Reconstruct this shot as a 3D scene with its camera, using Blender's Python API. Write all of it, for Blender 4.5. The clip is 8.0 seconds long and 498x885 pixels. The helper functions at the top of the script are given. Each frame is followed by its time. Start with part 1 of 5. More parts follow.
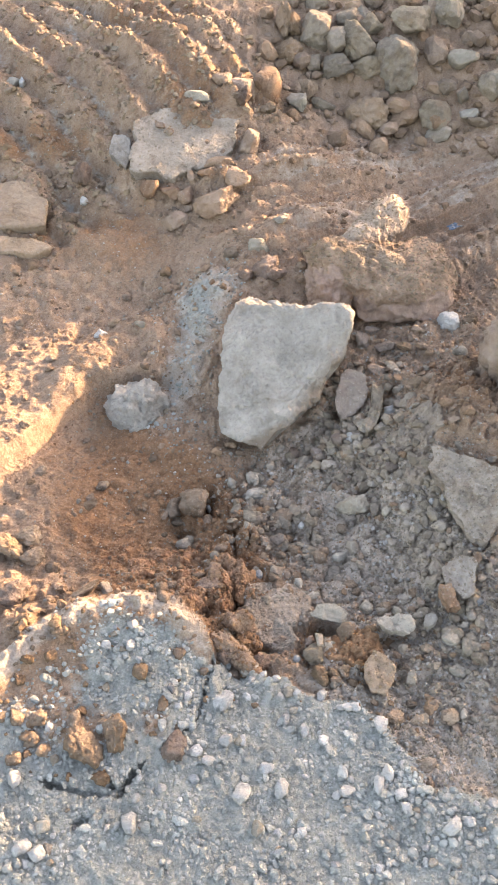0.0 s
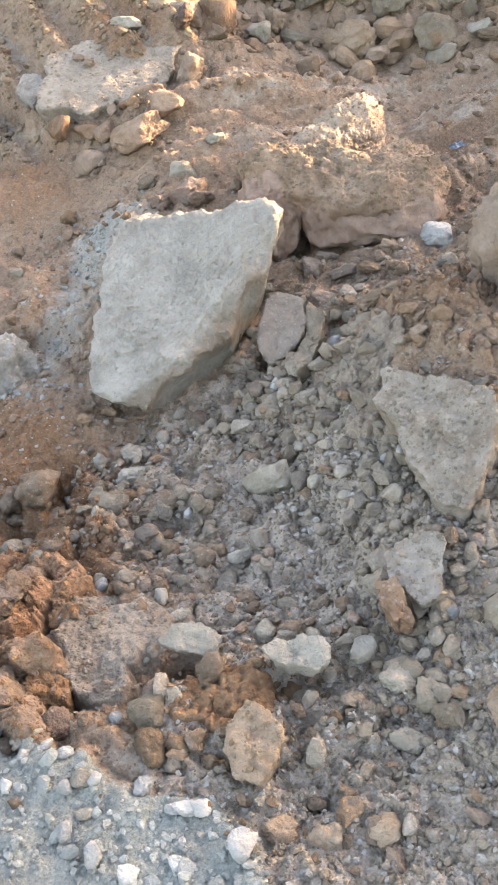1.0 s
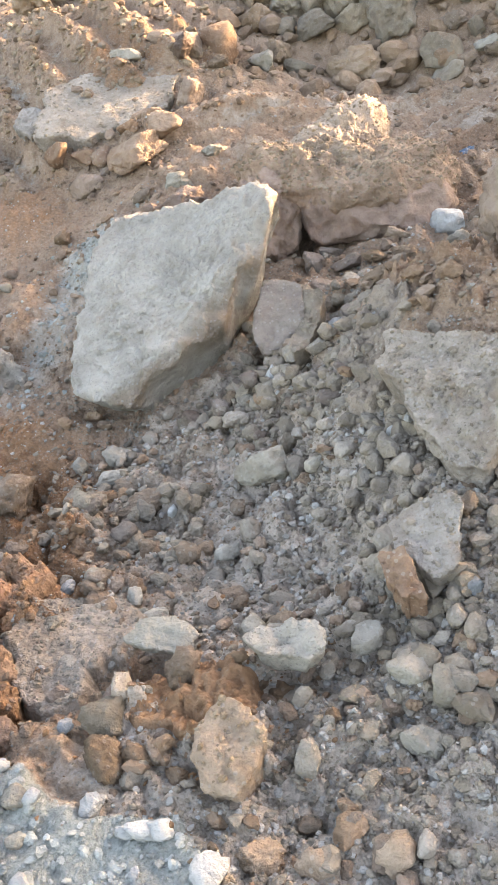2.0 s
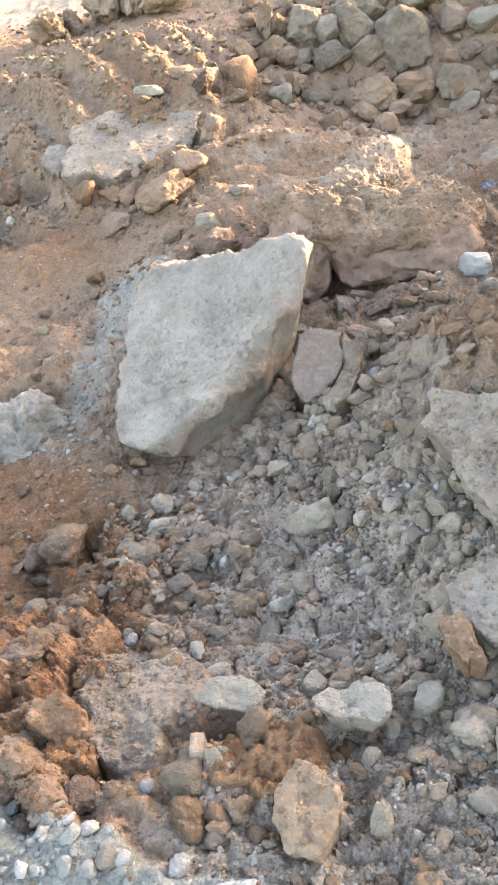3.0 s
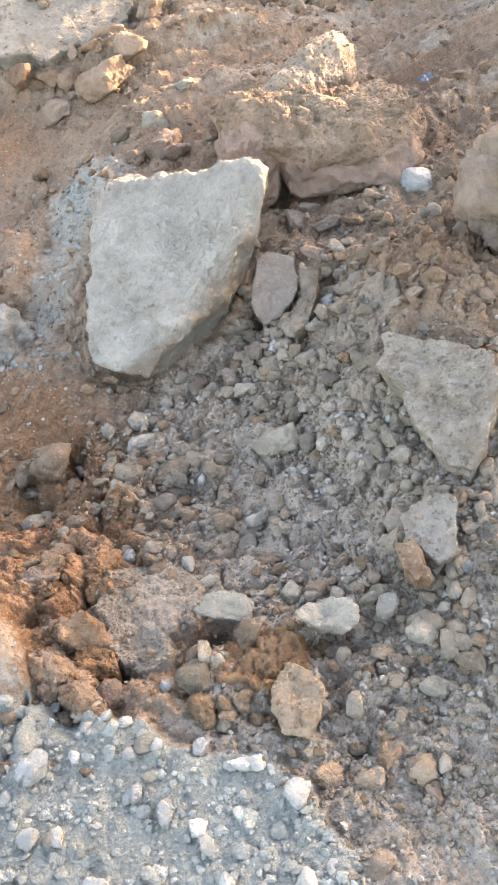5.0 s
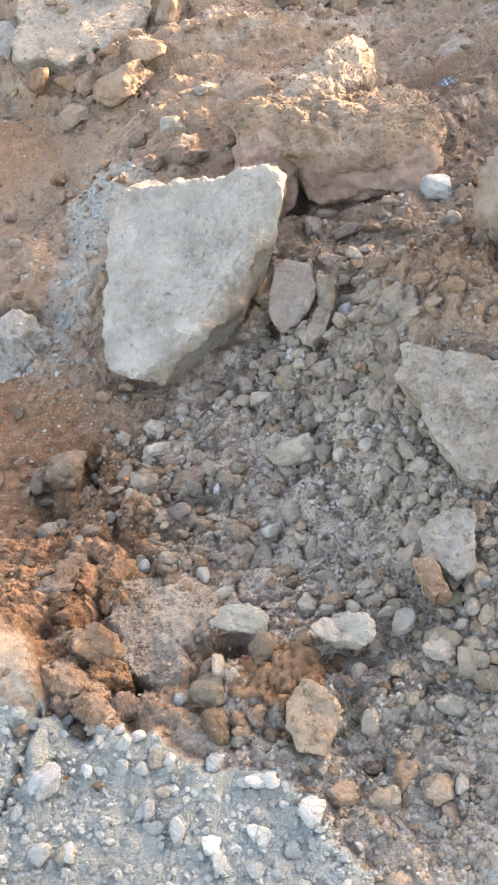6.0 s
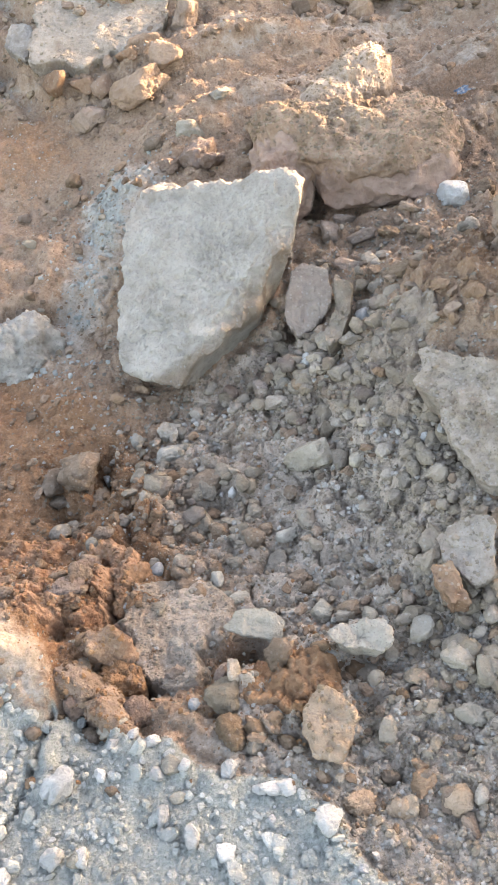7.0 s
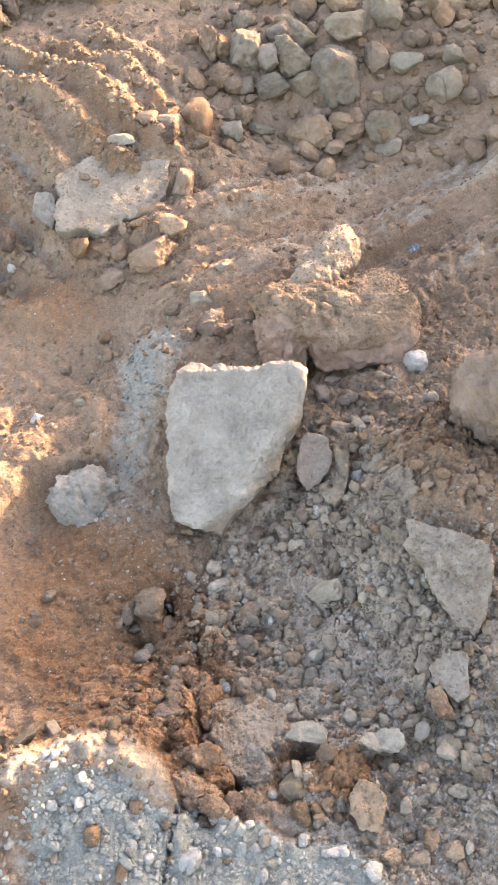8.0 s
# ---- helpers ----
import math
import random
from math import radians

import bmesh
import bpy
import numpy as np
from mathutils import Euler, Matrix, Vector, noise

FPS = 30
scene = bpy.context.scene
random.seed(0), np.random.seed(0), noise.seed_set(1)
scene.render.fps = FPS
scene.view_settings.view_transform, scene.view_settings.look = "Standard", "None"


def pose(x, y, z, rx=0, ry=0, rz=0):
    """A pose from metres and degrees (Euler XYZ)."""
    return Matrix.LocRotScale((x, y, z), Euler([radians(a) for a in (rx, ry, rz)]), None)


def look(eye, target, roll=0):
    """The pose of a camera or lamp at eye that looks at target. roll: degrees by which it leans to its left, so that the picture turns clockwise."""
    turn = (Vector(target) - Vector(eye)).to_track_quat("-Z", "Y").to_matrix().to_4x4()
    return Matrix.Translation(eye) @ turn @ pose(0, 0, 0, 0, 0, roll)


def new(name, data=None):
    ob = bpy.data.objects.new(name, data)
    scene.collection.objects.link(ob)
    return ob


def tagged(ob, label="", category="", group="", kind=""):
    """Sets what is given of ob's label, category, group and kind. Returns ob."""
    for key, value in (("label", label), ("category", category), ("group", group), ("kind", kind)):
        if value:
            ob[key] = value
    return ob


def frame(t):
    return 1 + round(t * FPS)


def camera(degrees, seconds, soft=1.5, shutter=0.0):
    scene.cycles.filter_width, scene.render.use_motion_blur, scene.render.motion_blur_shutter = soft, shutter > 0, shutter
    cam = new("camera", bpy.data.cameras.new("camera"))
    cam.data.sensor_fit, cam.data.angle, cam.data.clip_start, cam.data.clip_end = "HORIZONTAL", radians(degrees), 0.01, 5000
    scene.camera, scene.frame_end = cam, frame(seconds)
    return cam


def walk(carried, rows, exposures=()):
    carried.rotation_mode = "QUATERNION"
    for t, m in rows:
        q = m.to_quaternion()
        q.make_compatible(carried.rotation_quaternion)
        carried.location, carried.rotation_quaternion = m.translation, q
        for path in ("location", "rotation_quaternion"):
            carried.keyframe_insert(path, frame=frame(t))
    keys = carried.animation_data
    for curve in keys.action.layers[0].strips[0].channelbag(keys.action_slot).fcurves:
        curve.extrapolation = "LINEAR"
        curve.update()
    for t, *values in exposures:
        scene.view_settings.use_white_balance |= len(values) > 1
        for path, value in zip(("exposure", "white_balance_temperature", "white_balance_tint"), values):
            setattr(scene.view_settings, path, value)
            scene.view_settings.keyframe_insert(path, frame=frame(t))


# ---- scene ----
cam = camera(33.4, 8.0, soft=0.75)
PATH = [
    (0, (0.032, -0.012, 1.609), (0.005, 1.355, 0.149), -1.2),
    (0.3, (0.133, 0.126, 1.411), (0.079, 1.551, 0.008), -1.6),
    (0.5, (0.218, 0.204, 1.239), (0.108, 1.663, -0.124), -3.7),
    (0.7, (0.333, 0.255, 1.035), (0.165, 1.738, -0.296), -6.0),
    (1, (0.434, 0.358, 0.790), (0.180, 1.887, -0.474), -8.8),
    (1.2, (0.464, 0.396, 0.668), (0.168, 1.965, -0.536), -10.3),
    (2.3, (0.471, 0.401, 0.552), (0.146, 2.052, -0.529), -11.6),
    (2.5, (0.460, 0.401, 0.563), (0.135, 2.053, -0.516), -11.7),
    (2.8, (0.438, 0.401, 0.596), (0.104, 2.051, -0.484), -12.2),
    (3, (0.417, 0.398, 0.664), (0.086, 2.043, -0.424), -12.4),
    (3.3, (0.400, 0.375, 0.852), (0.111, 2.008, -0.267), -12.0),
    (3.5, (0.398, 0.380, 0.930), (0.188, 2.002, -0.222), -10.6),
    (3.7, (0.394, 0.380, 0.962), (0.227, 1.969, -0.241), -10.2),
    (4, (0.361, 0.382, 0.945), (0.213, 1.887, -0.364), -10.1),
    (4.2, (0.353, 0.378, 0.926), (0.198, 1.841, -0.429), -10.4),
    (4.5, (0.346, 0.375, 0.910), (0.189, 1.785, -0.501), -10.4),
    (4.7, (0.351, 0.374, 0.911), (0.190, 1.762, -0.519), -10.6),
    (5.8, (0.366, 0.383, 0.914), (0.168, 1.768, -0.516), -11.4),
    (6, (0.358, 0.394, 0.917), (0.154, 1.781, -0.510), -11.4),
    (6.5, (0.344, 0.401, 0.912), (0.136, 1.798, -0.504), -11.0),
    (7, (0.335, 0.396, 0.907), (0.125, 1.796, -0.505), -10.7),
    (7.3, (0.297, 0.373, 0.990), (0.059, 1.766, -0.425), -12.0),
    (7.5, (0.249, 0.319, 1.157), (0.018, 1.707, -0.265), -11.6),
    (7.7, (0.236, 0.276, 1.343), (0.083, 1.654, -0.098), -10.2),
    (8, (0.201, 0.310, 1.562), (0.142, 1.680, 0.106), -8.8),
]
walk(cam, [(t, look(eye, target, roll)) for t, eye, target, roll in PATH], exposures=[(0, 3.70, 8700, 24), (0.5, 3.71, 8700, 23), (1.2, 3.95, 8500, 21), (3.0, 3.99, 8500, 21), (3.5, 4.14, 8400, 20), (4.0, 3.99, 8500, 21), (7.2, 3.99, 8500, 21), (8, 3.80, 8700, 24)])

from mathutils.bvhtree import BVHTree

# ---- world, sun, exposure ----
SUN_AZ, SUN_EL = 50.0, 12.0          # degrees: clockwise from +y, above the horizon
world = bpy.data.worlds.new("sky")
scene.world = world
world.use_nodes = True
wn = world.node_tree.nodes
sky = wn.new("ShaderNodeTexSky")
sky.sky_type = "NISHITA"
sky.sun_disc = False
sky.sun_elevation, sky.sun_rotation = radians(SUN_EL), radians(SUN_AZ)
sky.air_density, sky.dust_density, sky.ozone_density = 1.0, 2.0, 1.0
wn["Background"].inputs["Strength"].default_value = 0.15
world.node_tree.links.new(sky.outputs[0], wn["Background"].inputs["Color"])

sun_dir = Vector((math.sin(radians(SUN_AZ)) * math.cos(radians(SUN_EL)), math.cos(radians(SUN_AZ)) * math.cos(radians(SUN_EL)), math.sin(radians(SUN_EL))))
sun_data = bpy.data.lights.new("sun", "SUN")
sun_data.energy, sun_data.angle, sun_data.color = 2.7, radians(0.5), (1.0, 0.80, 0.56)
sun = new("sun", sun_data)
sun.matrix_world = look(sun_dir * 30, (0, 0, 0))


# ---- materials ----
def node_material(name):
    m = bpy.data.materials.new(name)
    m.use_nodes = True
    t = m.node_tree
    bsdf = t.nodes["Principled BSDF"]
    bsdf.inputs["Roughness"].default_value = 0.92
    bsdf.inputs["Specular IOR Level"].default_value = 0.18
    return m, t, bsdf


def add_noise(t, vec, scale, detail=4.0, rough=0.6):
    n = t.nodes.new("ShaderNodeTexNoise")
    n.inputs["Scale"].default_value, n.inputs["Detail"].default_value, n.inputs["Roughness"].default_value = scale, detail, rough
    t.links.new(vec, n.inputs["Vector"])
    return n.outputs["Fac"]


def add_ramp(t, fac, stops):
    r = t.nodes.new("ShaderNodeValToRGB")
    el = r.color_ramp.elements
    while len(el) < len(stops):
        el.new(0.5)
    for e, (p, c) in zip(el, stops):
        e.position, e.color = p, (*c, 1) if len(c) == 3 else c
    t.links.new(fac, r.inputs["Fac"])
    return r.outputs["Color"]


def add_mix(t, fac, a, b, mode="MIX"):
    n = t.nodes.new("ShaderNodeMix")
    n.data_type, n.blend_type = "RGBA", mode
    for value, key in ((fac, 0), (a, 6), (b, 7)):
        if isinstance(value, bpy.types.NodeSocket):
            t.links.new(value, n.inputs[key])
        elif key == 0:
            n.inputs[0].default_value = value
        else:
            n.inputs[key].default_value = (*value, 1)
    return n.outputs[2]


def add_math(t, op, a, b=0.0, clamp=False):
    n = t.nodes.new("ShaderNodeMath")
    n.operation, n.use_clamp = op, clamp
    for value, key in ((a, 0), (b, 1)):
        if isinstance(value, bpy.types.NodeSocket):
            t.links.new(value, n.inputs[key])
        else:
            n.inputs[key].default_value = value
    return n.outputs[0]


def add_bump(t, bsdf, layers):
    """layers: (height socket, strength, distance in metres)."""
    last = None
    for height, strength, distance in layers:
        b = t.nodes.new("ShaderNodeBump")
        b.inputs["Strength"].default_value, b.inputs["Distance"].default_value = strength, distance
        t.links.new(height, b.inputs["Height"])
        if last:
            t.links.new(last, b.inputs["Normal"])
        last = b.outputs["Normal"]
    t.links.new(last, bsdf.inputs["Normal"])


def add_specks(t, vec, scale, size):
    """1 inside scattered small grains, 0 elsewhere."""
    v = t.nodes.new("ShaderNodeTexVoronoi")
    v.inputs["Scale"].default_value = scale
    t.links.new(vec, v.inputs["Vector"])
    near = add_math(t, "LESS_THAN", v.outputs["Distance"], size)
    pick = t.nodes.new("ShaderNodeSeparateColor")
    t.links.new(v.outputs["Color"], pick.inputs[0])
    return add_math(t, "MULTIPLY", near, add_math(t, "GREATER_THAN", pick.outputs[0], 0.6))


def stone_material(name, dark, mid, light, soil=(0.118, 0.078, 0.050), soil_amount=0.5, speck=0.5, spread=0.25, islands=False, grain=1.0, stained=False):
    m, t, bsdf = node_material(name)
    geo = t.nodes.new("ShaderNodeNewGeometry")
    pos = geo.outputs["Position"]
    big, fine, tiny = add_noise(t, pos, 11, 5), add_noise(t, pos, 70, 5, 0.65), add_noise(t, pos, 420, 3, 0.7)
    tone = add_math(t, "ADD", add_math(t, "MULTIPLY", big, 0.62), add_math(t, "ADD", add_math(t, "MULTIPLY", fine, 0.32), add_math(t, "MULTIPLY", tiny, 0.06)))
    col = add_ramp(t, tone, [(0.38, dark), (0.5, mid), (0.62, light)])
    stain = add_noise(t, pos, 19, 6, 0.6)
    col = add_mix(t, add_math(t, "MULTIPLY", add_ramp(t, stain, [(0.5, (0, 0, 0)), (0.68, (1, 1, 1))]), soil_amount), col, soil)
    if stained:
        att = t.nodes.new("ShaderNodeAttribute")
        att.attribute_name = "stain"
        patch = add_ramp(t, add_math(t, "ADD", add_math(t, "MULTIPLY", att.outputs["Fac"], 0.62), add_math(t, "MULTIPLY", fine, 0.45)), [(0.42, (0, 0, 0)), (0.78, (1, 1, 1))])
        col = add_mix(t, add_math(t, "MULTIPLY", patch, 0.85), col, soil)
    col = add_mix(t, add_math(t, "MULTIPLY", add_specks(t, pos, 130, 0.3), speck * 0.55), col, (0.245, 0.235, 0.215))
    col = add_mix(t, add_math(t, "MULTIPLY", add_specks(t, pos, 260, 0.28), speck * 0.3), col, (0.045, 0.038, 0.032))
    if islands:
        rnd = geo.outputs["Random Per Island"]
    else:
        rnd = t.nodes.new("ShaderNodeObjectInfo").outputs["Random"]
    hsv = t.nodes.new("ShaderNodeHueSaturation")
    t.links.new(col, hsv.inputs["Color"])
    t.links.new(add_math(t, "ADD", add_math(t, "MULTIPLY", rnd, spread * 2), 1.0 - spread), hsv.inputs["Value"])
    t.links.new(add_math(t, "ADD", add_math(t, "MULTIPLY", add_math(t, "FRACT", add_math(t, "MULTIPLY", rnd, 7.3)), 0.3), 0.8), hsv.inputs["Saturation"])
    t.links.new(hsv.outputs["Color"], bsdf.inputs["Base Color"])
    add_bump(t, bsdf, [(big, 0.4, 0.03), (fine, 0.85, 0.014 * grain), (tiny, 0.5, 0.0024 * grain)])
    return m


MATS = {
    "grey": stone_material("grey_stone", (0.118, 0.099, 0.078), (0.165, 0.140, 0.113), (0.214, 0.183, 0.151), soil_amount=0.35),
    "clay": stone_material("clay_lump", (0.116, 0.063, 0.038), (0.178, 0.105, 0.064), (0.226, 0.142, 0.092), soil=(0.134, 0.074, 0.041), soil_amount=0.6, speck=0.2, spread=0.06, grain=1.2),
    "face": stone_material("pale_grey_rock", (0.203, 0.185, 0.162), (0.263, 0.243, 0.214), (0.320, 0.297, 0.263), soil=(0.170, 0.128, 0.094), soil_amount=0.35, speck=1.0, spread=0.02, grain=2.2, stained=True),
    "pale": stone_material("pale_stone", (0.146, 0.132, 0.110), (0.190, 0.173, 0.144), (0.232, 0.211, 0.177), soil_amount=0.3),
    "white": stone_material("whitish_stone", (0.186, 0.186, 0.182), (0.236, 0.236, 0.228), (0.285, 0.286, 0.278), soil_amount=0.15, speck=0.2, spread=0.16),
    "blue": stone_material("bluish_stone", (0.117, 0.123, 0.127), (0.155, 0.160, 0.165), (0.194, 0.196, 0.197), soil_amount=0.2),
    "pink": stone_material("pinkish_stone", (0.101, 0.075, 0.063), (0.137, 0.108, 0.090), (0.165, 0.136, 0.115), soil_amount=0.3),
    "brown": stone_material("brown_clod", (0.097, 0.068, 0.046), (0.146, 0.105, 0.075), (0.190, 0.141, 0.107), soil_amount=0.4, grain=1.4),
    "tan": stone_material("tan_clod", (0.148, 0.108, 0.077), (0.208, 0.154, 0.114), (0.250, 0.193, 0.147), soil=(0.127, 0.077, 0.042), soil_amount=0.5, grain=1.4),
    "dusty": stone_material("dusty_brown_stone", (0.099, 0.080, 0.061), (0.140, 0.116, 0.090), (0.179, 0.151, 0.118), soil_amount=0.4, speck=0.3),
    "orange": stone_material("orange_clod", (0.084, 0.054, 0.041), (0.127, 0.088, 0.069), (0.162, 0.122, 0.102), soil_amount=0.4, speck=0.25, grain=1.5),
    "reddish": stone_material("reddish_stone", (0.098, 0.055, 0.034), (0.140, 0.085, 0.055), (0.178, 0.119, 0.080), soil_amount=0.3),
    "gravel": stone_material("gravel_pieces", (0.139, 0.148, 0.141), (0.186, 0.197, 0.187), (0.239, 0.255, 0.244), soil_amount=0.2, speck=0.2, spread=0.16, islands=True),
    "rubble": stone_material("rubble_pieces", (0.103, 0.087, 0.068), (0.146, 0.123, 0.097), (0.195, 0.164, 0.132), soil_amount=0.35, speck=0.3, spread=0.18, islands=True),
    "crumbs": stone_material("soil_crumbs", (0.094, 0.062, 0.041), (0.137, 0.093, 0.065), (0.184, 0.133, 0.098), soil_amount=0.4, speck=0.2, spread=0.26, islands=True),
    "tan_crumbs": stone_material("tan_sand_crumbs", (0.126, 0.090, 0.058), (0.170, 0.126, 0.086), (0.207, 0.159, 0.113), soil_amount=0.25, speck=0.15, spread=0.25, islands=True),
    "red_rock": stone_material("reddish_rock", (0.122, 0.073, 0.052), (0.174, 0.110, 0.080), (0.218, 0.144, 0.108), soil=(0.136, 0.096, 0.068), soil_amount=0.5, speck=0.15, spread=0.03, grain=0.7),
    "pink_rock": stone_material("pinkish_rock", (0.162, 0.105, 0.080), (0.222, 0.152, 0.118), (0.268, 0.192, 0.152), soil=(0.140, 0.098, 0.070), soil_amount=0.5, speck=0.15, spread=0.03, grain=1.0),
    "raw_clay": stone_material("raw_orange_clay", (0.150, 0.070, 0.034), (0.224, 0.114, 0.060), (0.278, 0.158, 0.094), soil=(0.180, 0.104, 0.064), soil_amount=0.35, speck=0.3, spread=0.02, grain=1.6),
    "gritty": stone_material("gritty_brown_earth", (0.146, 0.116, 0.093), (0.198, 0.162, 0.133), (0.246, 0.207, 0.174), soil=(0.150, 0.104, 0.074), soil_amount=0.5, speck=0.8, spread=0.02, grain=1.6),
    "bank": stone_material("dry_brown_earth", (0.118, 0.074, 0.050), (0.176, 0.117, 0.083), (0.228, 0.162, 0.122), soil=(0.140, 0.086, 0.050), soil_amount=0.6, speck=0.4, spread=0.02, grain=1.6),
    "chips": stone_material("pale_chips", (0.160, 0.150, 0.136), (0.210, 0.199, 0.182), (0.260, 0.250, 0.232), soil_amount=0.25, speck=0.2, spread=0.22, islands=True),
    "crusted": stone_material("crusted_slab", (0.140, 0.121, 0.103), (0.203, 0.177, 0.152), (0.265, 0.235, 0.203), soil=(0.122, 0.083, 0.056), soil_amount=0.5, speck=0.8, spread=0.04, grain=1.6),
    "sand": stone_material("tan_sandstone", (0.135, 0.094, 0.067), (0.186, 0.131, 0.098), (0.233, 0.170, 0.131), soil=(0.133, 0.082, 0.048), soil_amount=0.4, speck=0.15, spread=0.08, grain=1.2),
    "clay_clods": stone_material("clay_clods", (0.076, 0.050, 0.032), (0.115, 0.077, 0.051), (0.151, 0.108, 0.078), soil=(0.134, 0.074, 0.041), soil_amount=0.5, speck=0.2, spread=0.1, islands=True),
    "red_crumbs": stone_material("orange_soil_crumbs", (0.112, 0.060, 0.033), (0.165, 0.093, 0.052), (0.202, 0.124, 0.076), soil=(0.150, 0.090, 0.056), soil_amount=0.4, speck=0.15, spread=0.3, islands=True),
}


def ground_material():
    m, t, bsdf = node_material("ground_soil")
    pos = t.nodes.new("ShaderNodeNewGeometry").outputs["Position"]
    att = t.nodes.new("ShaderNodeAttribute")
    att.attribute_name = "soil"
    sep = t.nodes.new("ShaderNodeSeparateColor")
    t.links.new(att.outputs["Color"], sep.inputs[0])
    big, mid = add_noise(t, pos, 6, 6, 0.6), add_noise(t, pos, 38, 6, 0.65)
    fine, tiny = add_noise(t, pos, 160, 4, 0.7), add_noise(t, pos, 650, 2, 0.7)
    tone = add_math(t, "ADD", add_math(t, "MULTIPLY", big, 0.25), add_math(t, "ADD", add_math(t, "MULTIPLY", mid, 0.35), add_math(t, "MULTIPLY", fine, 0.4)))
    lo, hi = 0.40, 0.60
    brown = add_ramp(t, tone, [(lo, (0.132, 0.087, 0.059)), (0.5, (0.193, 0.132, 0.094)), (hi, (0.247, 0.176, 0.132))])
    grey = add_ramp(t, tone, [(lo, (0.127, 0.135, 0.128)), (0.5, (0.175, 0.186, 0.174)), (hi, (0.227, 0.240, 0.222))])
    clay = add_ramp(t, tone, [(lo, (0.106, 0.053, 0.029)), (0.5, (0.157, 0.086, 0.048)), (hi, (0.204, 0.122, 0.074))])
    dust = add_ramp(t, tone, [(lo, (0.186, 0.151, 0.120)), (0.5, (0.240, 0.199, 0.165)), (hi, (0.292, 0.249, 0.213))])

    def edge(channel):
        w = add_math(t, "ADD", channel, add_math(t, "MULTIPLY", add_math(t, "SUBTRACT", mid, 0.5), 0.9))
        return add_ramp(t, w, [(0.33, (0, 0, 0)), (0.67, (1, 1, 1))])
    col = add_mix(t, edge(sep.outputs[1]), brown, clay)
    col = add_mix(t, edge(sep.outputs[2]), col, dust)
    col = add_mix(t, edge(sep.outputs[0]), col, grey)
    col = add_mix(t, add_math(t, "MULTIPLY", add_specks(t, pos, 150, 0.30), 0.25), col, (0.235, 0.227, 0.215))
    col = add_mix(t, add_math(t, "MULTIPLY", add_specks(t, pos, 320, 0.32), 0.22), col, (0.215, 0.207, 0.19))
    col = add_mix(t, add_math(t, "MULTIPLY", add_specks(t, pos, 240, 0.30), 0.22), col, (0.042, 0.032, 0.025))
    col = add_mix(t, 0.22, col, add_ramp(t, tiny, [(0.32, (0.6, 0.59, 0.58)), (0.5, (1, 1, 1)), (0.68, (1.35, 1.35, 1.35))]), "MULTIPLY")
    t.links.new(col, bsdf.inputs["Base Color"])
    add_bump(t, bsdf, [(mid, 0.8, 0.022), (fine, 0.75, 0.008), (tiny, 0.5, 0.0022)])
    return m


# ---- noise on arrays ----
_rng = np.random.RandomState(7)
_perm = _rng.permutation(512)
_val = _rng.rand(512) * 2 - 1


def _lat(i, j, k):
    return _val[_perm[(_perm[(_perm[i & 511] + j) & 511] + k) & 511]]


def noise3(x, y, z):
    """Smooth value noise, -1 to 1, on arrays."""
    xi, yi, zi = (np.floor(a).astype(int) for a in (x, y, z))
    fx, fy, fz = x - xi, y - yi, z - zi
    fx, fy, fz = (f * f * f * (f * (f * 6 - 15) + 10) for f in (fx, fy, fz))
    out = 0
    for a in (0, 1):
        for b in (0, 1):
            for c in (0, 1):
                w = (fx if a else 1 - fx) * (fy if b else 1 - fy) * (fz if c else 1 - fz)
                out = out + w * _lat(xi + a, yi + b, zi + c)
    return out


def fbm(x, y, z=0.0, octaves=4, gain=0.5):
    x, y = np.asarray(x, float), np.asarray(y, float)
    z = np.zeros_like(x) + z
    out, amp = 0, 1.0
    for k in range(octaves):
        out = out + amp * noise3(x + 17.3 * k, y - 9.1 * k, z + 5.7 * k)
        x, y, z, amp = x * 2.03, y * 2.03, z * 2.03, amp * gain
    return out


def billow(x, y, z=0.0, octaves=4, gain=0.5):
    """Rounded humps with sharp creases, about 0 to 1."""
    x, y = np.asarray(x, float), np.asarray(y, float)
    z = np.zeros_like(x) + z
    out, amp = 0, 1.0
    for k in range(octaves):
        out = out + amp * np.abs(noise3(x + 7.7 * k, y + 3.1 * k, z + 1.9 * k)) * 1.6
        x, y, z, amp = x * 2.1, y * 2.1, z * 2.1, amp * gain
    return out


def cells(x, y, seed=0):
    """Distance to the nearest and second nearest point of a scattered set, one point a unit cell."""
    xi, yi = np.floor(x).astype(int), np.floor(y).astype(int)
    d1, d2 = np.full(np.shape(x), 9.0), np.full(np.shape(x), 9.0)
    for a in (-1, 0, 1):
        for b in (-1, 0, 1):
            i, j = xi + a, yi + b
            px = i + 0.5 + 0.45 * _lat(i, j, np.full_like(i, seed + 1))
            py = j + 0.5 + 0.45 * _lat(i, j, np.full_like(i, seed + 2))
            d = np.hypot(x - px, y - py)
            d2 = np.minimum(d2, np.maximum(d, d1))
            d1 = np.minimum(d1, d)
    return d1, d2


